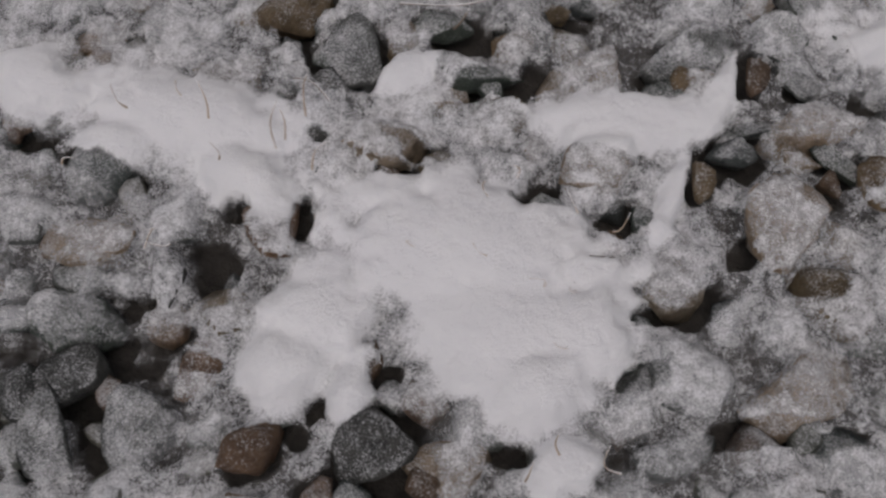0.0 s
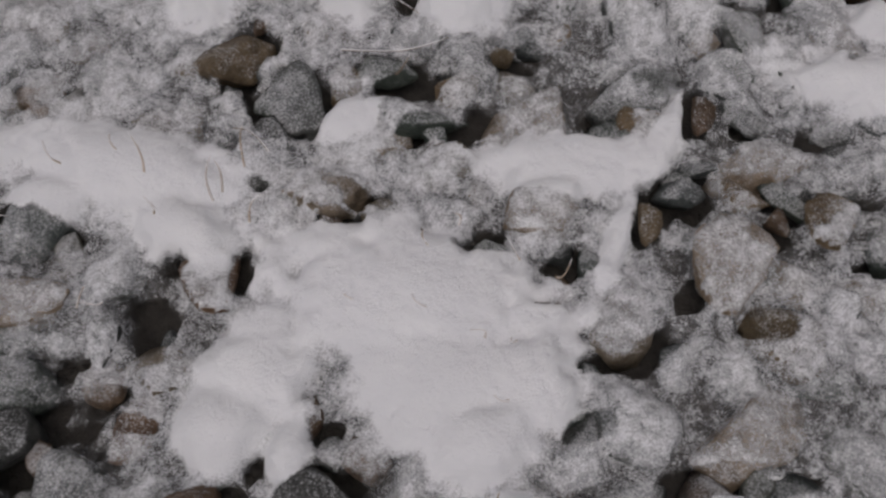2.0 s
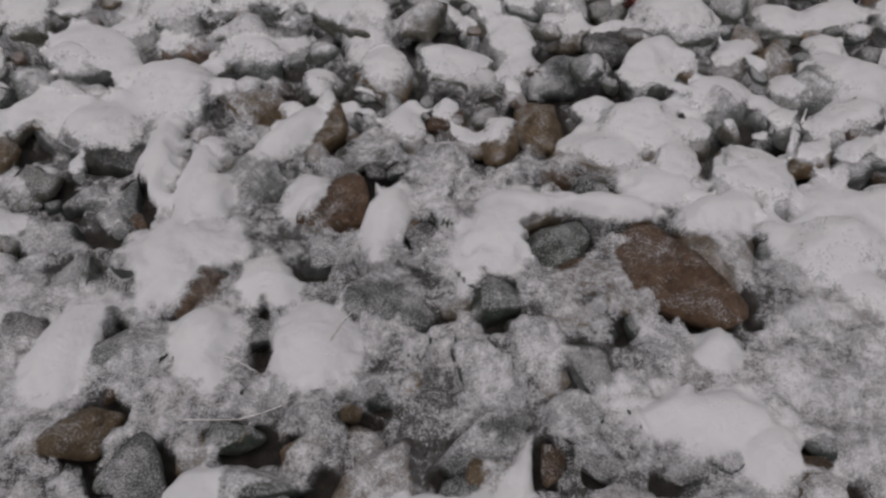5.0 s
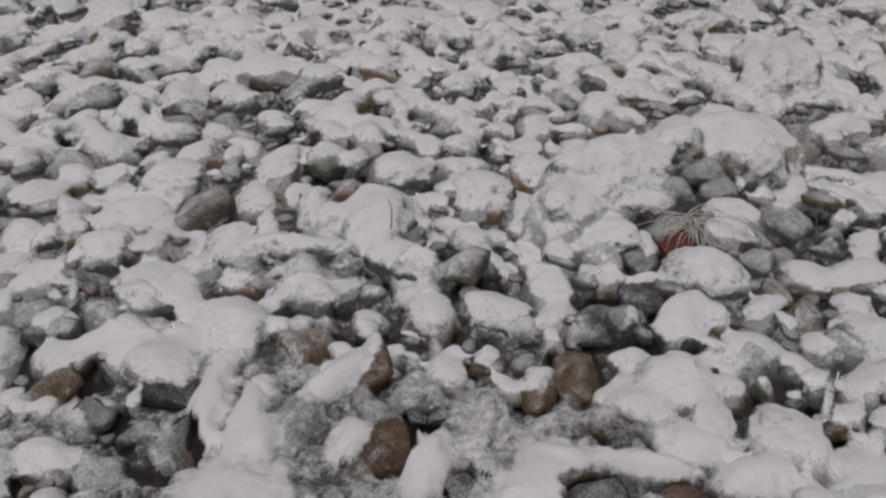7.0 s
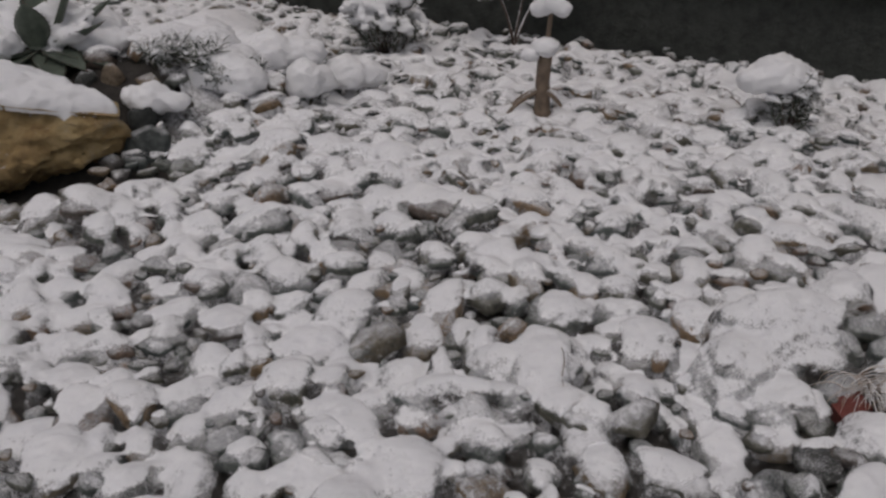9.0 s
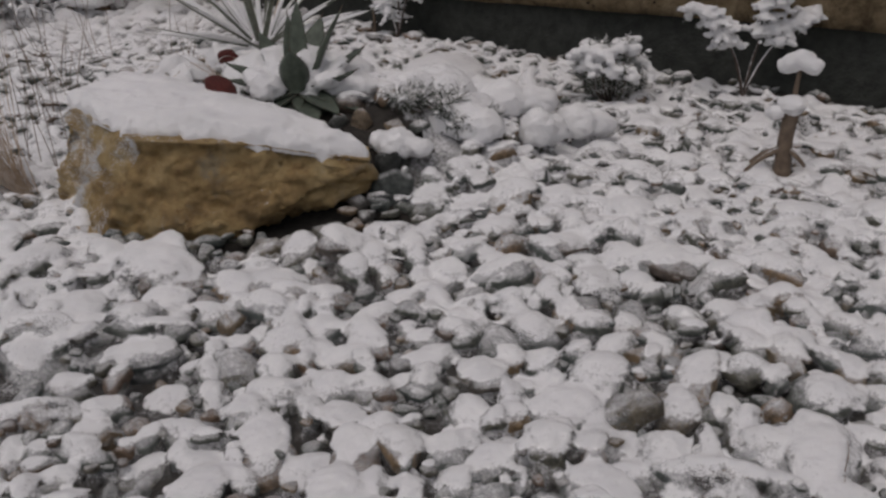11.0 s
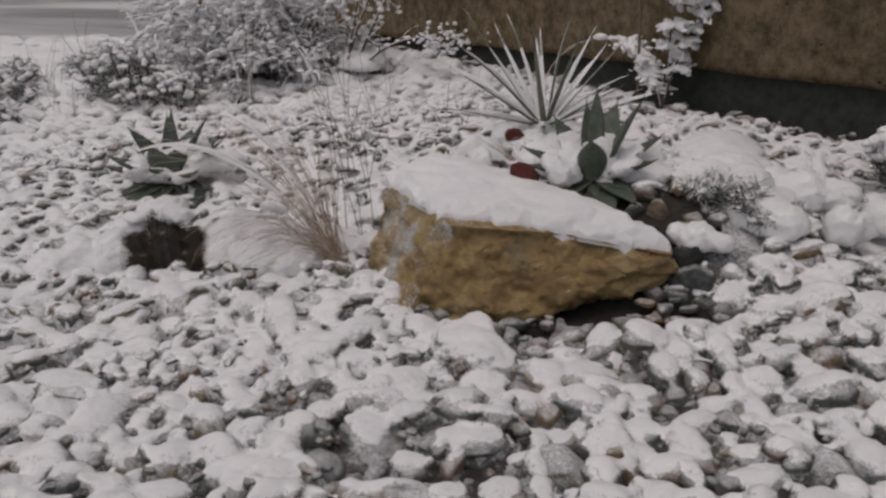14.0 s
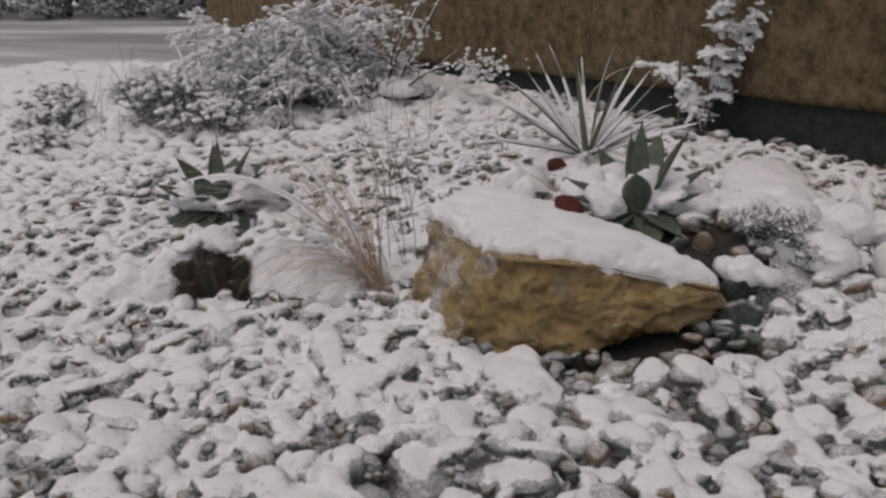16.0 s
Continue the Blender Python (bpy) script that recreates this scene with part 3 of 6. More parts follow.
# x, y, half length, half width, turn, how much thinner the snow lies
THIN = [
    (-1.418, 1.335, 0.319, 0.202, 171, 0.35),
    (-0.328, 0.197, 0.128, 0.108, 145, 0.45),
    (0.305, 0.186, 0.176, 0.116, 6, 0.22),
    (0.382, 0.413, 0.132, 0.084, 33, 0.16),
    (-0.073, 0.134, 0.15, 0.06, 0, 0.3),
    (0.285, 0.638, 0.177, 0.121, 170, 0.2),
    (0.342, 0.437, 0.167, 0.075, 4, 0.15),
    (-0.077, 0.594, 0.148, 0.058, 169, 0.12),
    (0.862, 1.445, 0.27, 0.208, 35, 0.35),
    (0.342, 1.177, 0.147, 0.128, 0, 0.15),
    (0.547, 1.261, 0.136, 0.106, 23, 0.25),
    (-1.499, 1.435, 0.349, 0.216, 11, 0.18),
    (0.05, 1.10, 0.75, 0.26, 0, 0.20),
    (0.80, 1.15, 0.42, 0.28, 20, 0.30),
    (-0.8, 1.15, 0.5, 0.3, 20, 0.26),
]


def oval(px, py, x, y, a, b, turn):
    c, s = np.cos(np.radians(turn)), np.sin(np.radians(turn))
    dx, dy = px - x, py - y
    return np.sqrt(((dx * c + dy * s) / a) ** 2 + ((dy * c - dx * s) / b) ** 2)


def bank(px, py):
    """How far the bed rises behind the boulder."""
    return 0.27 * (1 - smooth(oval(px, py, -1.65, 3.10, 1.15, 0.62, -10), 0.35, 1.05))


# boulder: a wedge of sandstone, flat on top, high at one end and undercut at the other
CORNERS = [(-2.26, 2.46, 0.325), (-2.16, 2.82, 0.335), (-1.97, 2.62, 0.335), (-1.60, 2.54, 0.29), (-1.83, 2.235, 0.29), (-1.50, 2.40, 0.245), (-1.165, 2.545, 0.165), (-1.20, 2.625, 0.185),
           (-2.33, 2.34, -0.06), (-1.99, 2.11, -0.06), (-1.62, 2.19, -0.05), (-1.36, 2.42, 0.0), (-1.14, 2.585, 0.085), (-1.25, 2.68, -0.06), (-2.20, 2.90, -0.06)]


def boulder_mesh():
    bm = bmesh.new()
    for c in CORNERS:
        bm.verts.new(c)
    bmesh.ops.convex_hull(bm, input=bm.verts[:])
    bmesh.ops.delete(bm, geom=[v for v in bm.verts if not v.link_faces], context="VERTS")
    bmesh.ops.triangulate(bm, faces=bm.faces[:])
    for k in range(6):
        long = [e for e in bm.edges if e.calc_length() > 0.022]
        if long:
            bmesh.ops.subdivide_edges(bm, edges=long, cuts=1)
            bmesh.ops.triangulate(bm, faces=bm.faces[:])
        if k in (4, 5):
            bmesh.ops.smooth_vert(bm, verts=bm.verts[:], factor=0.3, use_axis_x=True, use_axis_y=True, use_axis_z=True)
    bm.normal_update()
    lee = bm.verts.layers.float.new("blown")
    for v in bm.verts:
        p = v.co
        v[lee] = v.normal.dot(Vector((-0.6, -0.5, 0.62)))
        side = 1.0 if v.normal.z < 0.6 else 0.2
        q = Vector((p.x, p.y, p.z * 1.7))
        d = 0.034 * noise.fractal(q * 6, 0.55, 2.1, 7) - 0.05 * noise.ridged_multi_fractal(q * 5 + Vector((4, 2, 9)), 1.0, 2.0, 4, 1.0, 2.0) * 0.4
        v.co = p + v.normal * d * side
    me = bpy.data.meshes.new("boulder")
    bm.to_mesh(me)
    bm.free()
    me.polygons.foreach_set("use_smooth", [True] * len(me.polygons))
    me.materials.append(SANDSTONE)
    return me


boulder = tagged(new("boulder", boulder_mesh()), "large ochre sandstone boulder, flat-topped, with snow on top", "boulder")

# stones: placed ones first, then the bed between them
VARIANTS = {k: [rock(k, planes=int(6 + s % 5), power=14 + 7 * (s % 3), seed=s + 40 * k) for s in range(14)] for k in (1, 2, 3)}
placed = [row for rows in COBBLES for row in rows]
hollow_rows = [row for rows in HOLLOWS for row in rows]
drift_rows = [row for rows in DRIFTS for row in rows]
stones = []  # x, y, z, a, b, c, turn, tilt x, tilt y, variant, tone
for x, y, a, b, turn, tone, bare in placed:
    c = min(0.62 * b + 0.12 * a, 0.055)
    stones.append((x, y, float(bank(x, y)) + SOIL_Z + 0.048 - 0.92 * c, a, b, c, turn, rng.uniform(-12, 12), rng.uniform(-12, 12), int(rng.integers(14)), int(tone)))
CELL = 0.12
buckets = {}


def room(x, y, r):
    i, j = int(x // CELL), int(y // CELL)
    for di in (-1, 0, 1):
        for dj in (-1, 0, 1):
            for (px, py, pr) in buckets.get((i + di, j + dj), ()):
                if (px - x) ** 2 + (py - y) ** 2 < (0.70 * (r + pr)) ** 2:
                    return False
    return True


def settle_in(x, y, r):
    buckets.setdefault((int(x // CELL), int(y // CELL)), []).append((x, y, r))


for s in stones:
    for k in (-0.5, 0.5):
        settle_in(s[0] + k * s[3] * math.cos(radians(s[6])), s[1] + k * s[3] * math.sin(radians(s[6])), 0.8 * s[4])
HW = np.array(hollow_rows)
for tries, lo, hi in ((9000, 0.052, 0.086), (26000, 0.038, 0.058), (60000, 0.024, 0.04), (60000, 0.015, 0.024)):
    for px, py, q in zip(rng.uniform(-7.2, 2.4, tries), rng.uniform(-0.1, 6.6, tries), rng.uniform(0, 1, tries)):
        if px > 0.78 + 0.5 * py or px < -1.5 - 1.68 * py or 0.4263 * px + 0.9046 * py > 4.02:
            continue
        far = math.hypot(px, py)
        if far > 3.2 and lo < 0.02 or far > 5.5 and lo < 0.03:
            continue
        r = lo + (hi - lo) * q * q
        if lo > 0.05 and (far < 1.0 or far > 3.4 and q > 0.5):
            continue
        if -2.2 < px < -1.25 and 2.3 < py < 2.75:
            continue
        if oval(px, py, -1.38, 2.79, 0.45, 0.20, 4) < 1 and lo < 0.05:
            continue
        if oval(px, py, -1.47, 2.36, 0.50, 0.15, 20) < 1 and (lo > 0.05 or q < 0.55):
            continue
        if not room(px, py, r):
            continue
        if lo > 0.03 and py < 2.2 and oval(px, py, HW[:, 0], HW[:, 1], HW[:, 2], HW[:, 3], HW[:, 4]).min() < 0.45:
            continue
        settle_in(px, py, r)
        a, b, c = r * rng.uniform(1.0, 1.5), r * rng.uniform(0.75, 1.05), min(r * rng.uniform(0.5, 1.0), 0.055)
        flat = far < 1.3
        z = float(bank(px, py)) + SOIL_Z + (0.030 + 0.016 * rng.random() if flat else 0.018 + 0.056 * rng.random()) + 0.3 * (r - 0.035) - 0.95 * c
        stones.append((px, py, z, a, b, c, rng.uniform(0, 360), rng.uniform(-18, 18), rng.uniform(-18, 18), int(rng.integers(14)), -1))


def stone_matrix(s):
    return pose(s[0], s[1], s[2], s[7], s[8], s[6]) @ Matrix.Diagonal((s[3], s[4], s[5], 1))


shared = {}


def stone_data(k, variant, mat):
    key = (k, variant, mat.name)
    if key not in shared:
        v, f = VARIANTS[k][variant]
        shared[key] = mesh_of("cobble", v, f, mat)
    return shared[key]


near = sorted(range(len(stones)), key=lambda i: (stones[i][10] < 0, max(abs(stones[i][0] - 0.2), abs(stones[i][1] - 0.65))))[:300]
near_set = set(near)
all_v, all_f, top = [], [], 0
pile = Pile()
for i, s in enumerate(stones):
    m = stone_matrix(s)
    k = 3 if i in near_set else 2 if math.hypot(s[0], s[1]) < 2.8 else 1
    v, f = VARIANTS[k][s[9]]
    p = v @ np.array(m.to_3x3()).T + np.array(m.translation)
    all_f.extend((a + top, b + top, c + top) for a, b, c in f)
    all_v.append(p)
    top += len(p)
    if i in near_set:
        tone = s[10] if s[10] >= 0 else int(rng.choice([0, 0, 0, 1, 1, 2, 3, 4, 5]))
        ob = new("cobble", stone_data(3, s[9], TONES[tone]))
        ob.matrix_basis = m
        tagged(ob, f"{TONE_WORDS[tone]} broken cobble dusted with snow, bedded in gravel", "stone", "cobbles of the gravel bed")
    else:
        pile.add(p, f)
gravel = tagged(new("gravel", pile.mesh("gravel", GRAVEL)), "mixed grey and brown gravel stones under thin snow", "gravel", kind="stuff")
all_v = np.concatenate(all_v)

# soil under everything
pile = Pile()
sx = [-90.0, -20.0] + [-4.0 + 0.05 * i for i in range(101)] + [20.0, 90.0]
sy = [-60.0, 0.0] + [1.8 + 0.05 * i for i in range(61)] + [20.0, 90.0]
SX, SY = np.meshgrid(sx, sy)
SZ = SOIL_Z + bank(SX, SY) + 0.010 * value_noise(SX / 0.07, SY / 0.07, 51) * (bank(SX, SY) > 0.02)
n = len(sx)
pile.add(np.stack([SX.ravel(), SY.ravel(), SZ.ravel()], 1), [(j * n + i, j * n + i + 1, (j + 1) * n + i + 1, (j + 1) * n + i) for j in range(len(sy) - 1) for i in range(n - 1)])
tagged(new("ground", pile.mesh("ground", SOIL)), "dark wet soil under the gravel and snow", "ground", kind="structure")

# ---- snow over the bed ----


def steps(parts):
    out = [parts[0][0]]
    for lo, hi, d0, d1 in parts:
        while out[-1] < hi - 1e-6:
            t = (out[-1] - lo) / (hi - lo)
            out.append(min(hi, out[-1] + d0 + (d1 - d0) * t))
    return np.array(out)



gx = steps([(-70, -17, 6, 0.2), (-17, -7.5, 0.14, 0.06), (-7.5, -3.2, 0.04, 0.016), (-3.2, -0.62, 0.015, 0.0075), (-0.62, 1.1, 0.0052, 0.0052), (1.1, 2.6, 0.009, 0.03), (2.6, 60, 0.06, 6)])
gy = steps([(-50, -0.05, 6, 0.05), (-0.05, 1.25, 0.0052, 0.0052), (1.25, 4.6, 0.007, 0.016), (4.6, 8, 0.025, 0.06), (8, 14, 0.07, 0.12), (14, 80, 0.3, 6)])
bed = BVHTree.FromPolygons(all_v.tolist(), all_f)
X, Y = np.meshgrid(gx, gy)
H = SOIL_Z + bank(X, Y)
down, cast = Vector((0, 0, -1)), bed.ray_cast
for j, y in enumerate(gy):
    if not -0.2 < y < 6.7:
        continue
    lo, hi = -1.6 - 1.68 * y, 0.85 + 0.5 * y
    for i in np.nonzero((gx > max(lo, -7.3)) & (gx < hi))[0]:
        hit = cast((gx[i], y, 0.8), down, 1.0)[0]
        if hit is not None and hit.z > H[j, i]:
            H[j, i] = hit.z
far_bump = smooth(np.hypot(X, Y), 5.5, 8.0)
H += far_bump * (0.035 * (0.5 + value_noise(X / 0.10, Y / 0.10, 3)) + 0.04 * (1 + value_noise(X / 0.3, Y / 0.3, 5))) * (np.hypot(X, Y) < 25)


def blur_rows(a, c, s):
    w, out, total = np.gradient(c), np.zeros_like(a), np.zeros(len(c))
    n, pad = len(c), int(3 * s / w.min()) + 1
    wide = np.maximum(s, 0.6 * w)
    for k in range(-pad, pad + 1):
        lo, hi = max(0, -k), min(n, n - k)
        d = (c[lo + k:hi + k] - c[lo:hi]) / wide[lo:hi]
        g = np.exp(-0.5 * d * d) * w[lo + k:hi + k]
        out[lo:hi] += g[:, None].astype(np.float32) * a[lo + k:hi + k]
        total[lo:hi] += g
    return out / total[:, None].astype(np.float32)


def blur(a, s):
    a = blur_rows(np.ascontiguousarray(a, dtype=np.float32), gy, s)
    return blur_rows(np.ascontiguousarray(a.T), gx, s).T.astype(np.float64)


H1, H2, H5 = blur(H, 0.006), blur(H, 0.012), blur(H, 0.05)
H3, H9 = blur(H, 0.026), blur(H, 0.09)
warp = 0.26 * value_noise(X / 0.035, Y / 0.035, 11) + 0.22 * value_noise(X / 0.014, Y / 0.014, 12)
reach = np.hypot(X - 0.15, Y - 0.4)
dusty = 1 - smooth(reach, 0.6, 1.1)
middle = smooth(reach, 0.85, 1.5)
mottle = 0.30 * value_noise(X / 0.11, Y / 0.11, 1) + 0.24 * value_noise(X / 0.035, Y / 0.035, 2) + 0.16 * value_noise(X / 0.012, Y / 0.012, 4)
relief = np.clip((H1 - H5) / 0.014, -1.6, 1.2)
slope = np.hypot(np.gradient(H1, gy, axis=0), np.gradient(H1, gx, axis=1))
cover = np.clip(BASE_COVER + 0.42 * relief + 1.3 * mottle - 0.32 * smooth(slope, 0.7, 1.8), -0.12, 1.0)
cover = cover + dusty * (np.clip(0.29 + 0.06 * relief + 0.46 * mottle, -0.08, 0.80) - cover)
crest = np.log(blur(np.exp((H - bank(X, Y) - SOIL_Z) / 0.011), 0.026)) * 0.011 + bank(X, Y) + SOIL_Z
dip = (H2 - H9) / 0.016 + 0.9 * value_noise(X / 0.085, Y / 0.085, 61) + 0.8 * value_noise(X / 0.03, Y / 0.03, 62) + 0.4 * value_noise(X / 0.0125, Y / 0.0125, 63)
bridged = np.clip(0.53 + 0.55 * dip, -0.32, 1.0)
cover += middle * (bridged - cover)
cover += 0.4 * smooth(np.hypot(X, Y), 4.5, 9.0)
lift = np.zeros_like(H)
drift = np.zeros_like(H)


def window(x, y, r):
    i0, i1 = np.searchsorted(gx, (x - r, x + r))
    j0, j1 = np.searchsorted(gy, (y - r, y + r))
    return np.s_[j0:j1, i0:i1]


for x, y, a, b, turn, h in drift_rows:
    w = window(x, y, 1.6 * max(a, b))
    d = oval(X[w], Y[w], x, y, a, b, turn) + 0.8 * warp[w]
    k = 1 - smooth(d, 0.55, 1.15)
    drift[w] = np.maximum(drift[w], k)
    lift[w] = np.maximum(lift[w], h * (1 - smooth(d - 0.7 * warp[w], 0.0, 1.1)) * k)
cover = cover + drift * (1.15 - np.clip(cover, -1, 1))
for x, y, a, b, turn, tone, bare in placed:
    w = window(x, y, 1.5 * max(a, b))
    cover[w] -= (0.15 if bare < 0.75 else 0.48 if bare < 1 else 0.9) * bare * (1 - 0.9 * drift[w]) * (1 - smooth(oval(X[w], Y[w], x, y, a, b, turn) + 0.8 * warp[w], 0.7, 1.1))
for x, y, a, b, turn, less in THIN:
    w = window(x, y, 1.3 * max(a, b))
    cover[w] -= 0.45 * less * (1 - drift[w]) * (1 - smooth(oval(X[w], Y[w], x, y, a, b, turn) + warp[w], 0.4, 1.25))
for x, y, a, b, turn in hollow_rows:
    w = window(x, y, 1.7 * max(a, b))
    cover[w] -= 1.35 * (1 - smooth(oval(X[w], Y[w], x, y, a, b, turn) + 1.9 * warp[w], 0.45, 1.45))
under = 1 - smooth(oval(X, Y, -1.47, 2.36, 0.55, 0.165, 20) + 0.5 * warp, 0.8, 1.05)
cover -= 2.0 * under
cave = 1 - smooth(oval(X, Y, -1.46, 2.80, 0.34, 0.17, 4) + 0.6 * warp, 0.75, 1.1)
cover -= 1.7 * cave
road_in = (Y - 0.6) * 0.9556 - (X + 30) * 0.2947
edge = 0.10 * value_noise(X / 0.35, Y / 0.35, 41) + 0.06 * value_noise(X / 0.12, Y / 0.12, 42)
cover -= 2.4 * smooth(road_in + edge, -0.05, 0.1) * (1 - smooth(road_in, 9.6, 10.0)) * smooth(-8.3 - 0.45 * (Y - 7.2) - X + edge, 0.0, 0.25)
foot = smooth(0.4263 * X + 0.9046 * Y, 3.86, 3.98) * (X < 0.9) * (X > -6)
cover -= 0.9 * foot
k = np.clip(cover, 0, 1)
thick = (0.013 + 0.011 * smooth(np.hypot(X, Y), 1.2, 2.2)) * k ** 0.6
packed = 0.5 * H3 + 0.5 * np.maximum(H3, H5)
laid = H1 * (1 - k) + (0.5 * H2 + 0.5 * np.maximum(H2, H3 + 0.004)) * k
laid += dusty * (np.maximum(0.6 * H2 + 0.4 * packed, packed + 0.002) + 0.004 * smooth(cover, 0.0, 0.3) - laid)
laid += (0.004 * value_noise(X / 0.03, Y / 0.03, 8) + 0.0025 * value_noise(X / 0.012, Y / 0.012, 9)) * k
S = laid + thick
rise = smooth(cover, -0.15, 0.6)
S += middle * (rise * (crest + 0.007 + 0.007 * value_noise(X / 0.055, Y / 0.055, 64)) + (1 - rise) * (H2 + 0.002) - S)
S += drift * (H9 + 0.020 - S) + lift
S += smooth(drift, 0.55, 0.9) * np.maximum(0, H3 + 0.007 - S)
S += (0.0062 * value_noise(X / 0.024, Y / 0.024, 21) + 0.0036 * value_noise(X / 0.0115, Y / 0.0115, 22)) * np.clip(1.15 - drift, 0.12, 1) * smooth(cover, -0.1, 0.4)
S = np.maximum(S, np.minimum(H + 0.0015, H1 + 0.010))
S = np.maximum(S, H + 0.005 * smooth(cover, 0.15, 0.6) - 0.02 * (1 - smooth(cover, 0.0, 0.3)))
wide = H.copy()
for di, dj in ((0, 1), (0, -1), (1, 0), (-1, 0)):
    wide = np.maximum(wide, np.roll(np.roll(H, di, 0), dj, 1))
veil = np.maximum(0.5 * (blur(wide, 0.006) + H3) + 0.004, H9 + 0.009)
veil += 0.007 * value_noise(X / 0.032, Y / 0.032, 31) + 0.0045 * value_noise(X / 0.015, Y / 0.015, 32) + 0.003 * value_noise(X / 0.0105, Y / 0.0105, 33)
veil = np.maximum(veil, H + 0.003)
S += dusty * (1 - drift) * (veil - S)
S += dusty * (1 - smooth(cover, -0.35, 0.25)) * (H1 + 0.002 - S)
off = np.maximum(smooth(-0.06 - Y, 0.0, 0.2), smooth(X - 0.80 - 0.5 * Y, 0.0, 0.25))
off = np.maximum(off, smooth(-1.55 - 1.68 * Y - X, 0.0, 0.3)) * (road_in < -0.2)
cover += off * (1.4 - cover)
capped = smooth(reach, 0.80, 1.15) * (1 - smooth(np.hypot(X, Y), 5.6, 6.4)) * (1 - off)
cover += capped * (np.clip(0.07 + 0.28 * smooth(np.hypot(X, Y), 2.2, 3.2) + 0.5 * mottle + 0.12 * relief, -0.3, 0.7) - np.maximum(2 * (under + cave + foot), 0) - cover)
S += capped * (np.maximum(H1, H5 - 0.012) + 0.003 - S)
keep = cover > -0.7
quad = keep[:-1, :-1] | keep[1:, :-1] | keep[:-1, 1:] | keep[1:, 1:]
index = np.arange(X.size).reshape(X.shape)
quads = np.stack([index[:-1, :-1][quad], index[:-1, 1:][quad], index[1:, 1:][quad], index[1:, :-1][quad]], 1)
used = np.zeros(X.size, bool)
used[quads.ravel()] = True
order = np.cumsum(used) - 1
me = bpy.data.meshes.new("snow")
me.vertices.add(int(used.sum()))
me.vertices.foreach_set("co", np.stack([X.ravel()[used], Y.ravel()[used], S.ravel()[used]], 1).astype(np.float32).ravel())
me.loops.add(quads.size)
me.loops.foreach_set("vertex_index", order[quads].astype(np.int32).ravel())
me.polygons.add(len(quads))
me.polygons.foreach_set("loop_start", np.arange(0, quads.size, 4, dtype=np.int32))
me.polygons.foreach_set("use_smooth", np.ones(len(quads), bool))
me.update(calc_edges=True)
attr = me.attributes.new("cover", "FLOAT", "POINT")
attr.data.foreach_set("value", cover.ravel()[used].astype(np.float32))
me.materials.append(SNOW_LAID)
tagged(new("snow", me), "fresh white snow lying over the gravel bed", "snow", kind="stuff")


def soften(ob, voxel, rounds, ripple=0.0):
    """Melts a mesh of overlapping solids into one rounded skin."""
    r = ob.modifiers.new("melt", "REMESH")
    r.mode, r.voxel_size = "VOXEL", voxel
    s = ob.modifiers.new("round", "SMOOTH")
    s.factor, s.iterations = 0.5, rounds
    deps = bpy.context.evaluated_depsgraph_get()
    me = bpy.data.meshes.new_from_object(ob.evaluated_get(deps))
    ob.modifiers.clear()
    old, ob.data = ob.data, me
    name, mat = old.name, old.materials[0]
    bpy.data.meshes.remove(old)
    me.name = name
    me.materials.clear()
    me.materials.append(mat)
    if ripple:
        co, no = np.zeros(len(me.vertices) * 3, np.float32), np.zeros(len(me.vertices) * 3, np.float32)
        me.vertices.foreach_get("co", co)
        me.vertex_normals.foreach_get("vector", no)
        co, no = co.reshape(-1, 3), no.reshape(-1, 3)
        d = np.zeros(len(co))
        for size, much in ((0.055, 0.8), (0.024, 0.6), (0.012, 0.45)):
            for k, (u, w) in enumerate((((1, 0.3, 0.5), (-0.3, 1, 0.4)), ((0.2, 0.6, 1.1), (1, -0.7, 0.2)), ((-0.5, 0.2, 1.0), (0.1, 0.9, -0.6)))):
                d += 0.6 * much * ripple * value_noise(co @ np.array(u) / size, co @ np.array(w) / size, 71 + k)
        me.vertices.foreach_set("co", (co + no * d[:, None]).astype(np.float32).ravel())
    me.polygons.foreach_set("use_smooth", [True] * len(me.polygons))
    me.update()
    return ob


def pillow(s, thick, cut, spread, back, g):
    """A cap of snow on one stone: its upper side grown outwards, closed inside the stone."""
    m = stone_matrix(s)
    k = 3 if math.hypot(s[0], s[1]) < 3.3 else 2
    v, f = VARIANTS[k][s[9]]
    q = (0.5 * v + 0.5 * ICO[k][0]) @ np.array(m.to_3x3()).T
    top = q[:, 2].max()
    u = q[:, 2] / top
    over = u > cut
    r = math.sqrt(s[3] * s[4])
    grow = np.where(over, spread + 0.45 * thick / r * (1 - 0.4 * u), 0.72)
    z = np.where(over, q[:, 2] + thick * (0.35 + 0.65 * u), (cut - 0.35) * top)
    return np.stack([s[0] + q[:, 0] * grow, s[1] + back * r + q[:, 1] * grow, s[2] + z], 1), f


def snow_blanket(solids, voxel, label, rounds=10, ripple=0.0034):
    """Many snow caps melted into one skin, open where it lies on the stones."""
    vs, fs, k = [], [], 0
    for v, f in solids:
        vs.append(v)
        fs.append(np.array(f) + k)
        k += len(v)
    ob = tagged(new("snow", mesh_of("snow", np.concatenate(vs).tolist(), np.concatenate(fs).tolist(), SNOW_CAP)), label, "snow", kind="stuff")
    soften(ob, voxel, rounds, ripple)
    bm = bmesh.new()
    bm.from_mesh(ob.data)
    bmesh.ops.delete(bm, geom=[p for p in bm.faces if p.normal.z < -0.55], context="FACES")
    bm.to_mesh(ob.data)
    bm.free()


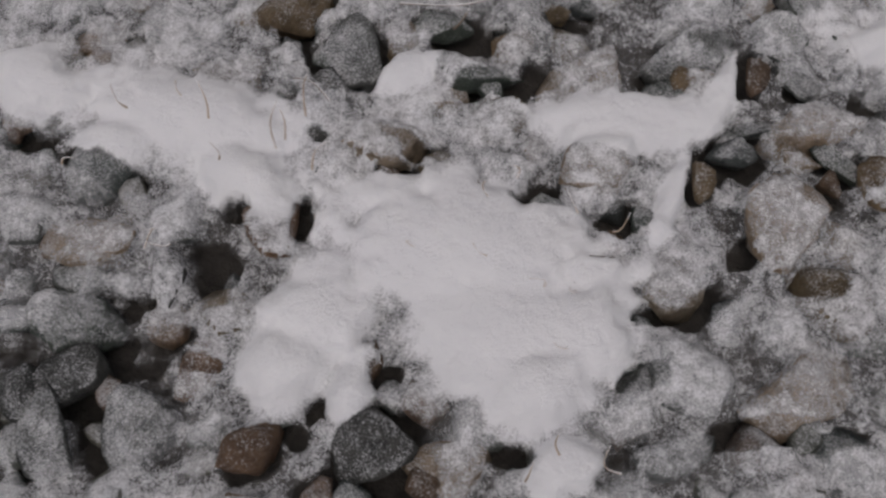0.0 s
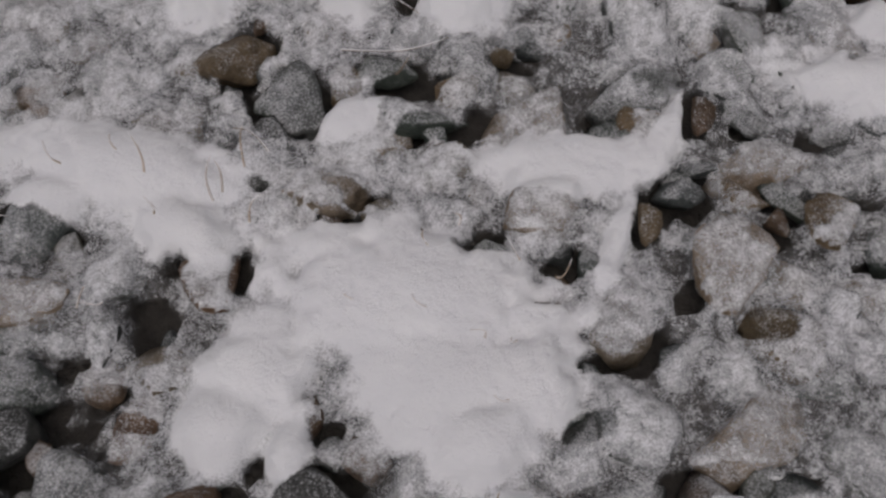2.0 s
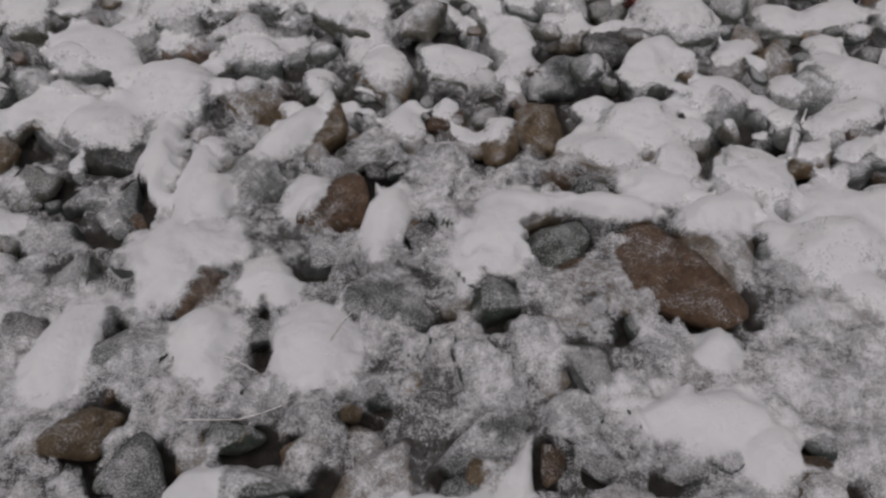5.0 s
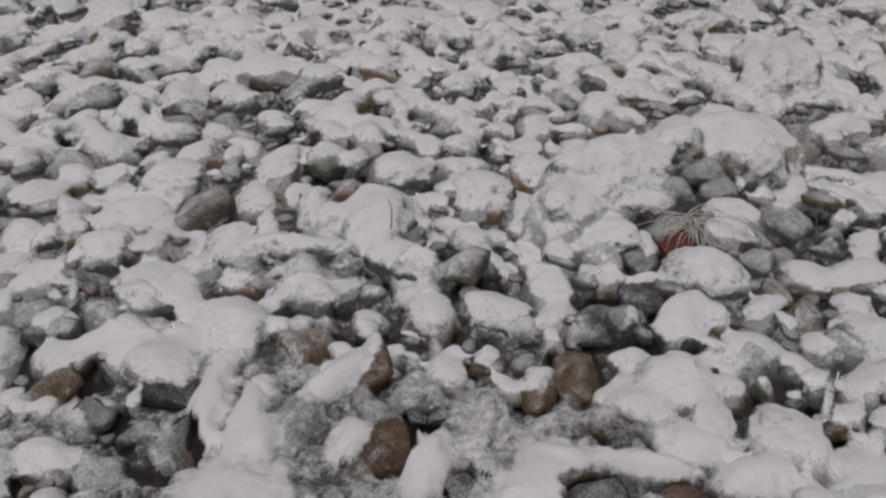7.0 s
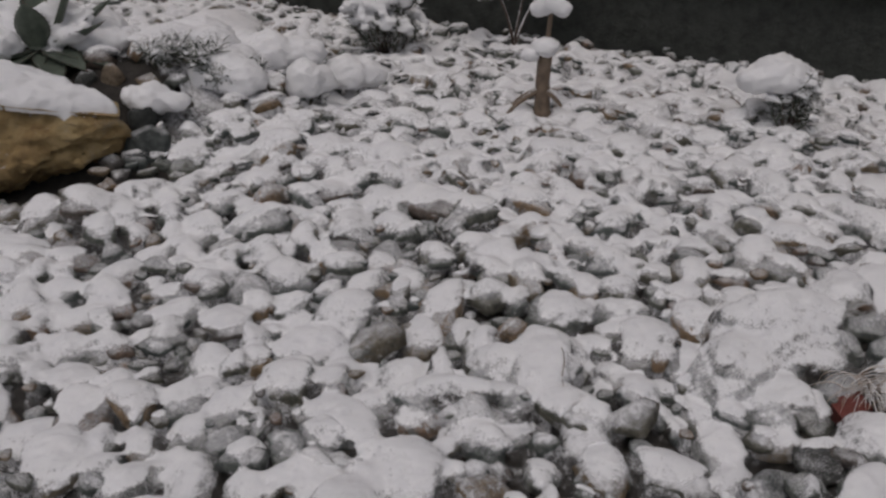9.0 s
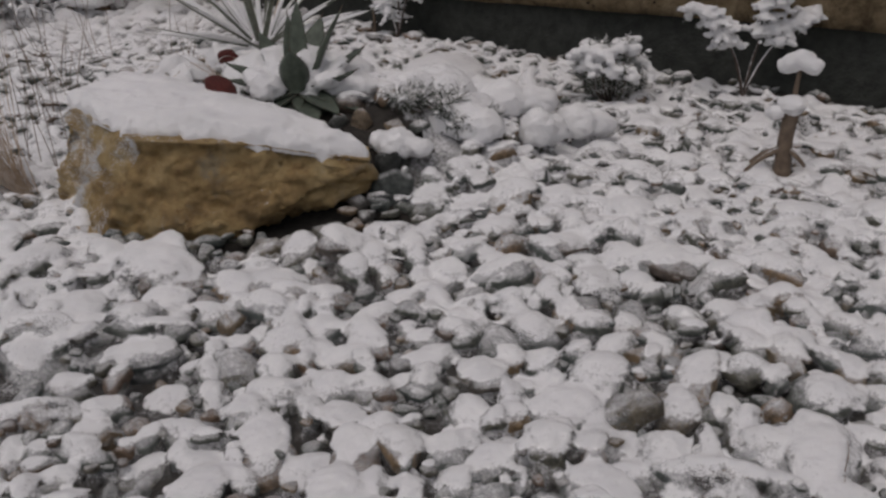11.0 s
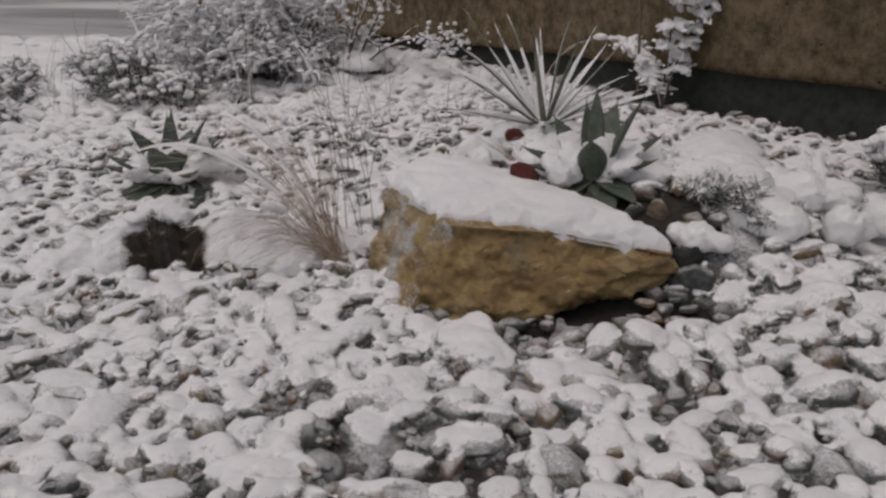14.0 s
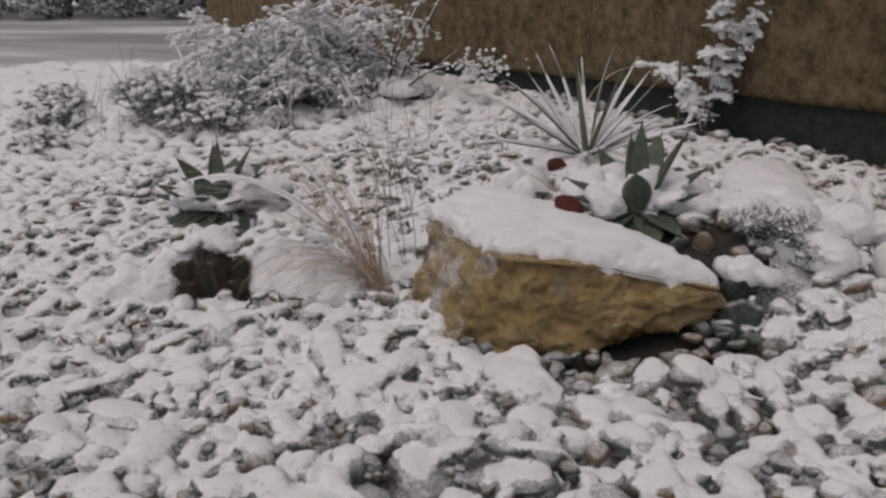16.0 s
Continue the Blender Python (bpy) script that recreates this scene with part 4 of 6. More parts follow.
def dome(x, y, a, b, turn, z, h, seed):
    """A drift: a low uneven dome over an oval."""
    v, f = lump(4, seed, 0.20)
    c, sn = math.cos(radians(turn)), math.sin(radians(turn))
    px, py = v[:, 0] * a, v[:, 1] * b
    return np.stack([x + px * c - py * sn, y + px * sn + py * c, z + np.where(v[:, 2] > 0, v[:, 2] * h, v[:, 2] * 0.02)], 1), f


g = random.Random(19)
SX2 = np.array([s[0] for s in stones])
SY2 = np.array([s[1] for s in stones])
SWEEP = value_noise(SX2 / 0.16, SY2 / 0.16, 81) + 0.6 * value_noise(SX2 / 0.5, SY2 / 0.5, 82)
TH = np.array(THIN)
zones = {0: [], 1: [], 2: []}
for i, s in enumerate(stones):
    x, y = s[0], s[1]
    away, far = math.hypot(x - 0.15, y - 0.4), math.hypot(x, y)
    r = math.sqrt(s[3] * s[4])
    if away < 0.72 or far > 6.2:
        continue
    if oval(x, y, -1.47, 2.36, 0.55, 0.165, 20) < 0.95 or oval(x, y, -1.46, 2.80, 0.34, 0.17, 4) < 0.6 or 0.4263 * x + 0.9046 * y > 3.93:
        continue
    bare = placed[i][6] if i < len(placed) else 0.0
    in_hollow = oval(x, y, HW[:, 0], HW[:, 1], HW[:, 2], HW[:, 3], HW[:, 4]).min()
    thin = float((TH[:, 5] * (oval(x, y, TH[:, 0], TH[:, 1], TH[:, 2], TH[:, 3], TH[:, 4]) < 1)).max())
    thick = 0.012 + 0.12 * min(r, 0.08) + g.uniform(-0.002, 0.005) + 0.003 * SWEEP[i] - 0.012 * thin
    cut = g.uniform(-0.1, 0.4) + 0.4 * thin
    spread, back = 1.08 if far < 1.9 else 1.03, 0.06
    if away < 1.15:
        spread, thick = 1.05, 0.85 * thick
    if bare > 0.85:
        if g.random() < 0.5:
            continue
        spread, back, cut, thick = 0.55, 0.38, 0.45, 0.008
    elif bare > 0.3:
        spread, back, cut = 0.82, 0.16, 0.35
    elif bare == 0 and in_hollow < (1.2 if far < 2.0 else 1.0):
        continue
    elif bare == 0 and r < 0.036 and SWEEP[i] + (0.45 if far > 2.6 else 0.0) + g.uniform(-0.5, 0.5) < (-0.25 if r > 0.026 else 0.05) + thin:
        continue
    elif bare == 0 and r < 0.052 and SWEEP[i] + (0.4 if far > 2.6 else 0.0) + g.uniform(-0.3, 0.3) < -0.55 + thin:
        continue
    zones[0 if far < 1.9 else 1 if far < 3.3 else 2].append(pillow(s, max(thick, 0.006), cut, spread, back, g))
for i, (x, y, a, b, turn, h) in enumerate(drift_rows):
    far = math.hypot(x, y)
    if math.hypot(x - 0.15, y - 0.4) > 0.85 and far < 6.0:
        zones[0 if far < 1.9 else 1 if far < 3.3 else 2].append(dome(x, y, 0.95 * a, 0.95 * b, turn, float(bank(x, y)) + SOIL_Z + 0.055, 0.044 + 1.4 * h, 200 + i))
for k, voxel, words in ((0, 0.0055, "fresh snow in soft caps on the cobbles"), (1, 0.008, "fresh snow pillowed over the gravel stones before the boulder"), (2, 0.014, "fresh snow over the gravel far back in the bed")):
    snow_blanket(zones[k], voxel, words, 16 if k == 0 else 10)


def inside(px, py, ring):
    """How far points lie inside a convex ring that runs against the clock."""
    best = np.full(np.shape(px), 9.0)
    for (ax, ay), (bx, by) in zip(ring, ring[1:] + ring[:1]):
        ln = math.hypot(bx - ax, by - ay)
        best = np.minimum(best, ((bx - ax) * (py - ay) - (by - ay) * (px - ax)) / ln)
    return best


def snow_on(ob, name, label, cell, thickness, ring, seed):
    """A snow cap on the upward faces of one mesh."""
    me = ob.data
    tree = BVHTree.FromPolygons([v.co[:] for v in me.vertices], [p.vertices[:] for p in me.polygons])
    co = np.array([v.co[:] for v in me.vertices])
    (x0, y0, _), (x1, y1, z1) = co.min(0) - cell, co.max(0) + cell
    ax, ay = np.arange(x0, x1, cell), np.arange(y0, y1, cell)
    A, B = np.meshgrid(ax, ay)
    Z, N = np.full(A.shape, np.nan), np.zeros(A.shape)
    for j in range(len(ay)):
        for i in range(len(ax)):
            p, nrm, _, _ = tree.ray_cast((ax[i], ay[j], z1 + 1), down)
            if p is not None:
                Z[j, i], N[j, i] = p.z, nrm.z
    gb, ga = bell(ay, np.float64(0.012)), bell(ax, np.float64(0.012))
    fill = np.where(np.isnan(Z), np.nanmin(Z), Z)
    calm, flat = gb @ fill @ ga.T, gb @ N @ ga.T
    soft = np.minimum(0.55 + inside(A, B, ring) / 0.04, 0.5 + (flat - 0.42) / 0.14) + 0.45 * value_noise(A / 0.07, B / 0.07, seed) + 0.30 * value_noise(A / 0.017, B / 0.017, seed + 1)
    body = np.clip((soft - 0.3) / 0.9, 0, 1)
    hi = fill.copy()
    for k in (1, 2, 3):
        for di, dj in ((k, 0), (-k, 0), (0, k), (0, -k)):
            hi = np.maximum(hi, np.roll(np.roll(fill, di, 0), dj, 1))
    body *= np.clip(1.1 - (hi - fill) / 0.05, 0, 1)
    high = fill + thickness * body ** 0.85 + 0.004 + 0.003 * value_noise(A / 0.05, B / 0.05, seed + 2)
    ok = (soft > 0.3) & ~np.isnan(Z) & (hi - fill < 0.030 + 0.010 * value_noise(A / 0.03, B / 0.03, seed + 4))
    q = ok[:-1, :-1] & ok[1:, :-1] & ok[:-1, 1:] & ok[1:, 1:]
    idx = np.arange(A.size).reshape(A.shape)
    corners = [idx[:-1, :-1], idx[:-1, 1:], idx[1:, 1:], idx[1:, :-1]]
    fs = np.stack([c[q] for c in corners], 1)
    faces = [fs, fs[:, ::-1] + A.size]
    pad = np.pad(q, 1)
    for (di, dj), a, b in (((-1, 0), 0, 1), ((0, 1), 1, 2), ((1, 0), 2, 3), ((0, -1), 3, 0)):
        rim = q & ~pad[1 + di:1 + di + q.shape[0], 1 + dj:1 + dj + q.shape[1]]
        u, w = corners[a][rim], corners[b][rim]
        faces.append(np.stack([u, u + A.size, w + A.size, w], 1))
    faces = np.concatenate(faces)
    u = np.unique(faces)
    back = np.full(2 * A.size, -1)
    back[u] = np.arange(len(u))
    vs = np.concatenate([np.stack([A.ravel(), B.ravel(), high.ravel()], 1), np.stack([A.ravel(), B.ravel(), fill.ravel() - 0.022], 1)])[u]
    cap = mesh_of(name, vs.tolist(), back[faces].tolist(), SNOW_LUMP)
    return soften(tagged(new(name, cap), label, "snow"), 0.0075, 6, 0.003)


snow_on(boulder, "snow_bank", "white snow on the flat boulder top", 0.006, 0.046, [(-2.27, 2.46), (-1.85, 2.255), (-1.50, 2.41), (-1.14, 2.54), (-1.12, 2.68), (-1.60, 2.70), (-2.14, 2.86), (-2.30, 2.90)], 5)

# ---- wall at the back ----
ALONG = Vector((0.9046, -0.4263, 0.0))


def on_wall(s, out, z):
    p = WALL_N * (WALL_D - out) + ALONG * s
    return (p.x, p.y, z)


def wall_mesh():
    p = Pile()
    cols = [-14.6 + 0.06 * i for i in range(300)]
    rows_z = [0, 0.03, 0.07, 0.12, 0.18, 0.26, 0.36, 0.5, 0.7, 1.0, 1.5, 2.4]
    k = len(rows_z)
    verts = []
    for s in cols:
        low = 0.335 + 0.031 * s + 0.012 * noise.noise(Vector((s * 2.2, 0, 0))) + 0.006 * noise.noise(Vector((s * 9, 1, 0)))
        low = max(low, 0.08)
        for j, z in enumerate(rows_z):
            o = 0.02 * noise.noise(Vector((s * 1.7, z * 1.7, 2))) + 0.012 * noise.noise(Vector((s * 7, z * 7, 5)))
            verts.append(on_wall(s, o - (0.015 if j == 0 else 0), low + z))
    faces = [(i * k + j, (i + 1) * k + j, (i + 1) * k + j + 1, i * k + j + 1) for i in range(len(cols) - 1) for j in range(k - 1)]
    n = len(verts)
    for i, s in enumerate(cols):
        verts.append(on_wall(s, -0.25, verts[i * k][2]))
        verts.append(on_wall(s, -0.25, verts[i * k + k - 1][2]))
    for i in range(len(cols) - 1):
        a, b = n + 2 * i, n + 2 * i + 2
        faces += [(a, b, (i + 1) * k, i * k), (a + 1, i * k + k - 1, (i + 1) * k + k - 1, b + 1), (a, a + 1, b + 1, b)]
    p.add(verts, faces)
    return p.mesh("wall_back", RENDER)


wall = tagged(new("wall_back", wall_mesh()), "rough ochre rendered garden wall above a dark footing", "wall", kind="structure")
p = Pile()
vs = []
for i in range(150):
    s = -14.6 + 0.12 * i
    for out, z in ((-0.06, -0.1), (-0.075 + 0.012 * noise.noise(Vector((s * 3, 0, 9))), 0.1), (-0.08, max(0.345 + 0.031 * s, 0.09) + 0.03), (-0.24, -0.1)):
        vs.append(on_wall(s, out, z))
fs = []
for i in range(149):
    for j in range(2):
        fs.append((4 * i + j, 4 * i + 4 + j, 4 * i + 5 + j, 4 * i + 1 + j))
p.add(vs, fs)
part("footing", p.mesh("footing", PLINTH), wall, "dark wall footing set back under the render")

# ---- plants ----


def bent(base, az, rise, length, droop, n=9, sway=0.0):
    """Points of a stem that leaves base towards az at a rise in degrees and bends down by droop degrees on its way."""
    pts, p = [Vector(base)], Vector(base)
    for i in range(n):
        e = radians(rise - droop * ((i + 0.5) / n) ** 1.4)
        a = radians(az + sway * i / n)
        p = p + Vector((math.cos(a) * math.cos(e), math.sin(a) * math.cos(e), math.sin(e))) * (length / n)
        pts.append(p.copy())
    return pts


def taper(n, r0, r1):
    return [r0 + (r1 - r0) * i / n for i in range(n + 1)]


def leaf_sections(base, az, rise, length, width, curl, broad, n=10):
    """Centre, sideways and upward vectors and half width along a fleshy leaf."""
    pts = bent(base, az, rise, length, curl, n)
    a = radians(az)
    side = Vector((-math.sin(a), math.cos(a), 0))
    out = []
    for i, p in enumerate(pts):
        u = i / n
        d = (pts[min(i + 1, n)] - pts[max(i - 1, 0)]).normalized()
        up = side.cross(d) * -1
        if up.z < 0 and rise < 90:
            up = -up
        w = 0.5 * width * (math.sin(math.pi * (0.18 + 0.82 * u)) ** 0.85 if broad > 0.3 else (1 - u) ** 0.55)
        out.append((p, side, up, max(w, 0.0015), u))
    return out


def leaf_mesh(name, secs, thick, cup, mat):
    p, m = Pile(), 8
    for c, s, up, w, u in secs:
        for j in range(m):
            a = 2 * math.pi * j / m
            x, y = math.cos(a), math.sin(a)
            lift = cup * w * x * x
            h = thick * (1 - 0.75 * u) * y * (0.35 if y > 0 else 1.0)
            p.v.append(tuple(c + s * (w * x) + up * (lift + h)))
    for i in range(len(secs) - 1):
        for j in range(m):
            a, b = i * m + j, i * m + (j + 1) % m
            p.f.append((a, b, b + m, a + m))
    p.f.append(tuple(range(m)))
    p.f.append(tuple((len(secs) - 1) * m + j for j in range(m)))
    return p.mesh(name, mat)


def spine_mesh(secs, cup, tooth):
    p = Pile()
    tip, ahead = secs[-1][0], (secs[-1][0] - secs[-2][0]).normalized()
    p.tube([tip - ahead * 0.006, tip + ahead * 0.012, tip + ahead * 0.026], [0.0032, 0.002, 0.0004], 5)
    if tooth:
        for (c, s, up, w, u) in secs[2:-1]:
            for k in (-1, 1):
                e = c + s * (w * k) + up * (cup * w)
                p.tube([e - s * k * 0.003, e + s * k * 0.006 + up * 0.002], [0.0022, 0.0004], 4)
    return p.mesh("spine", SPINE)


def snow_strip(p, secs, cup, thick, seed, lo=0.05, hi=0.93, reach=0.92):
    """Snow lying along the upper side of a leaf."""
    m, rows = 9, [q for q in secs if lo <= q[4] <= hi]
    if len(rows) < 3:
        return
    verts = []
    for i, (c, s, up, w, u) in enumerate(rows):
        end = min(1.0, 2.2 * min(i, len(rows) - 1 - i) / (len(rows) - 1) + 0.15)
        for j in range(m):
            x = (2 * j / (m - 1) - 1)
            r = reach * (1 + 0.12 * noise.noise(Vector((seed, u * 5, x * 2))))
            q = c + s * (w * x * r) + up * (cup * w * x * x * r * r + 0.001)
            h = thick * end * math.sqrt(max(0.0, 1 - abs(x) ** 2.6)) * (0.75 + 0.6 * noise.noise(Vector((u * 6, x * 1.5, seed * 1.7))) + 0.25)
            verts.append(q + Vector((0, 0, 1)) * h - Vector((0, 0, 0.003)) * (abs(x) > 0.99))
    faces = [(i * m + j, i * m + j + 1, (i + 1) * m + j + 1, (i + 1) * m + j) for i in range(len(rows) - 1) for j in range(m - 1)]
    p.add(verts, faces)


def lumps(p, at, r, squash, seed, sub=2):
    v, f = lump(sub, seed)
    p.add([Vector(at) + Vector((q[0] * r, q[1] * r, q[2] * r * squash)) for q in v], f)


def heap(x, y, z, domes, seed, label, name="snow_heap", cell=0.009):
    """One smooth heap of snow out of several domes (dx, dy, radius, height)."""
    p = Pile()
    for i, (dx, dy, r, h) in enumerate(domes):
        v, f = lump(3, seed + 3 * i, 0.12)
        deep = min(0.6 * r, 0.05)
        p.add([(dx + q[0] * r, dy + q[1] * r, q[2] * h if q[2] > 0 else q[2] * deep) for q in v], f)
    ob = tagged(new(name, p.mesh(name, SNOW_LUMP)), label, "snow")
    ob.matrix_basis = pose(x, y, z - 0.02 if z < 0.06 else z)
    return soften(ob, cell, 6, 0.009)


def agave(x, y, z, leaves, width, seed, label, snow_thick):
    """leaves: (azimuth, rise, length); upright ones are narrower."""
    g = random.Random(seed)
    ob = thing("agave", pose(x, y, z), label, "agave")
    load = Pile()
    for i, (az, rise, ln) in enumerate(leaves):
        root = 0.075 if 66 < rise < 75 else 0.035
        base = (root * math.cos(radians(az)), root * math.sin(radians(az)), 0.05 if rise > 40 else 0.03)
        secs = leaf_sections(base, az, rise, ln, width * g.uniform(0.92, 1.08) * (0.55 if rise > 62 and ln > 0.22 else 0.85), -10 if 0 < rise < 40 else 4, 0.5)
        leaf = part("leaf", leaf_mesh("leaf", secs, 0.020, 0.30, AGAVE), ob)
        tagged(part("spine", spine_mesh(secs, 0.30, True), leaf, "dark brown leaf spines"), kind="stuff")
        if 0 < rise < 61:
            for q, side, up, w, u in secs[:7 if rise < 45 else 5]:
                for k in (-0.45, 0.0, 0.45):
                    lumps(load, q + side * (k * w) + Vector((0, 0, 0.35 * snow_thick)), (0.48 * w + 0.006) * g.uniform(0.8, 1.15), 0.75 * g.uniform(0.8, 1.2), seed + i, 2)
    snow = tagged(new("snow_load", load.mesh("snow_load", SNOW_LUMP)), "soft snow heaped on the agave leaves", "snow", kind="stuff")
    snow.matrix_basis = pose(x, y, z)
    soften(snow, 0.007, 3, 0.006)
    return ob


AX, AY = -1.60, 2.94
agave(AX, AY, 0.24, ((102, 82, 0.30), (126, 76, 0.25), (24, 64, 0.30), (288, 72, 0.165), (352, 20, 0.23), (28, 30, 0.26), (196, 22, 0.25), (218, 14, 0.23), (90, 45, 0.30), (150, 38, 0.28),
      (325, -6, 0.24), (306, -14, 0.24), (278, -18, 0.22), (258, -8, 0.24), (240, -2, 0.22), (345, -8, 0.25), (292, -34, 0.20), (316, -32, 0.20), (335, -26, 0.21), (264, -30, 0.20)), 0.13, 11, "large grey-green agave rosette half buried in snow beside the boulder", 0.04)
heap(AX, AY, 0.28, ((0.02, 0.03, 0.07, 0.13), (0.0, 0.09, 0.10, 0.14), (-0.10, 0.04, 0.08, 0.10), (-0.19, 0.05, 0.085, 0.07), (0.125, 0.05, 0.075, 0.06), (0.21, 0.09, 0.08, 0.04), (0.03, -0.03, 0.028, 0.15), (-0.03, -0.01, 0.035, 0.13), (-0.07, 0.17, 0.14, 0.12), (0.10, 0.18, 0.13, 0.09), (-0.27, 0.09, 0.09, 0.06), (-0.22, 0.16, 0.13, 0.09)), 14, "snow filling the heart of the agave")
heap(-1.665, 2.80, 0.29, ((0, 0, 0.055, 0.075), (0.03, 0.02, 0.04, 0.07), (-0.03, 0.02, 0.045, 0.06)), 15, "round ball of snow on a low agave leaf")
agave(-3.86, 2.85, 0.0, ((290, 71, 0.22), (332, 70, 0.19), (100, 84, 0.33), (125, 78, 0.31), (195, 58, 0.30), (45, 60, 0.33), (20, 40, 0.33), (250, 32, 0.28), (340, 18, 0.30), (228, 20, 0.30),
      (290, -10, 0.28), (318, -12, 0.27), (262, -8, 0.28), (235, -6, 0.28), (345, -10, 0.27), (300, -26, 0.24), (275, -24, 0.24), (290, 40, 0.2), (110, 40, 0.32), (75, 30, 0.32), (205, 22, 0.32)), 0.16, 23, "grey-green agave with spiny leaves and snow between them", 0.036)
heap(-3.86, 2.85, 0.11, ((0, 0.09, 0.10, 0.11), (-0.12, 0.05, 0.10, 0.08), (0.13, 0.08, 0.10, 0.07), (0.04, 0.0, 0.05, 0.08), (-0.05, 0.0, 0.05, 0.08), (0.02, 0.16, 0.12, 0.10), (-0.2, 0.12, 0.11, 0.06), (0.2, 0.18, 0.10, 0.05)), 27, "snow filling the heart of the agave")


def yucca(x, y, z, count, seed):
    g = random.Random(seed)
    ob = thing("yucca", pose(x, y, z), "narrow-leaved yucca with snow lying along its stiff leaves", "yucca")
    load = Pile()
    for i in range(count):
        t = i / (count - 1)
        az = 137.5 * i + g.uniform(-12, 12)
        rise = 80 - 76 * t ** 0.75 + g.uniform(-6, 6)
        ln = g.uniform(0.46, 0.70)
        secs = leaf_sections((0.02 * math.cos(radians(az)), 0.02 * math.sin(radians(az)), 0.05), az, rise, ln, 0.031, g.uniform(-4, 22), 0.12, 9)
        part("leaf", leaf_mesh("leaf", secs, 0.005, 0.35, YUCCA), ob)
        if rise < 84:
            snow_strip(load, secs, 0.35, 0.024, seed + i, 0.0, g.uniform(0.45, 0.95), 0.95)
    snow = tagged(new("snow_load", load.mesh("snow_load", SNOW_LUMP)), "thin snow along the yucca leaves", "snow", kind="stuff")
    snow.matrix_basis = pose(x, y, z)


yucca(-2.10, 3.60, 0.22, 28, 5)
heap(-2.10, 3.60, 0.20, ((0, 0, 0.13, 0.12), (-0.12, -0.06, 0.13, 0.10), (0.13, -0.02, 0.13, 0.10), (0.0, -0.15, 0.13, 0.09), (0.1, -0.25, 0.15, 0.09)), 6, "snow gathered in the heart of the yucca")


def grass(x, y, label, blades, seed, snow=(), humps=()):
    """blades: (count, azimuth, spread, rise, length, droop)."""
    g = random.Random(seed)
    z = float(bank(x, y)) - 0.01
    ob = thing("grass_clump", pose(x, y, z), label, "grass")
    for count, az, spread, rise, length, droop in blades:
        p = Pile()
        for _ in range(count):
            b = (g.gauss(0, 0.022), g.gauss(0, 0.022), 0)
            pts = bent(b, az + g.gauss(0, spread), rise + g.gauss(0, 7), length * g.uniform(0.6, 1.1), droop * g.uniform(0.7, 1.2), 9, g.uniform(-25, 25))
            p.tube(pts, taper(9, g.uniform(0.0011, 0.0020), 0.0006), 3)
        tagged(part("blades", p.mesh("blades", STRAW), ob), kind="stuff")
    if snow:
        p = Pile()
        for i, (az, rise, length, droop, wide, lo, hi, thick) in enumerate(snow):
            pts = bent((0, 0, 0.004), az, rise, length, droop, 16)
            side = Vector((-math.sin(radians(az)), math.cos(radians(az)), 0))
            secs = [(q, side, Vector((0, 0, 1)), wide * (0.75 + 0.4 * noise.noise(Vector((k * 0.5, seed, i)))), k / 16) for k, q in enumerate(pts)]
            snow_strip(p, secs, -0.15, thick, seed + i, lo, hi, 1.0)
        hump = Pile()
        for az, rise, length, droop, thick in humps:
            pts = bent((0, 0, 0.01), az, rise, length, droop, 16)[5:14]
            hump.tube([q + Vector((g.gauss(0, 0.004), g.gauss(0, 0.004), 0.8 * thick)) for q in pts], [thick * (0.25 + 0.75 * math.sin(math.pi * (k + 0.6) / 9.2)) * g.uniform(0.85, 1.1) for k in range(9)], 10)
        ob2 = tagged(new("snow_load", p.mesh("snow_load", SNOW_LUMP)), "snow weighing down the arching grass", "snow", kind="stuff")
        ob2.matrix_basis = pose(x, y, z)
        if humps:
            ob3 = tagged(new("snow_hump", hump.mesh("snow_hump", SNOW_LUMP)), "thick snow humped over the arching blades", "snow", kind="stuff")
            ob3.matrix_basis = pose(x, y, z)
            soften(ob3, 0.006, 2, 0.004)


LEFT = 214  # the way along the front of the bed, away from the boulder
grass(-2.47, 2.40, "pale dry tussock grass bent over under snow", [
    (36, LEFT + 4, 8, 60, 0.66, 122), (14, LEFT + 18, 12, 42, 0.48, 84), (26, LEFT - 24, 8, 58, 1.12, 82), (26, LEFT - 40, 10, 70, 1.0, 68), (16, LEFT - 62, 25, 82, 0.72, 40), (20, LEFT, 40, 55, 0.26, 140)], 3,
    [(LEFT - 22, 58, 1.08, 82, 0.014, 0.3, 0.95, 0.012), (LEFT - 27, 58, 1.0, 80, 0.012, 0.35, 0.95, 0.012), (LEFT - 38, 70, 0.9, 68, 0.010, 0.4, 0.9, 0.010), (LEFT - 34, 76, 0.6, 60, 0.014, 0.4, 0.8, 0.010)],
    [(LEFT + 3, 60, 0.64, 122, 0.038), (LEFT + 14, 54, 0.56, 108, 0.030), (LEFT - 8, 60, 0.64, 112, 0.028)])
heap(-2.62, 2.33, 0.0, ((0, 0, 0.13, 0.10), (-0.12, -0.06, 0.12, 0.10), (-0.02, 0.14, 0.15, 0.12), (-0.22, -0.02, 0.12, 0.08)), 36, "drift of snow caught under the tussock")
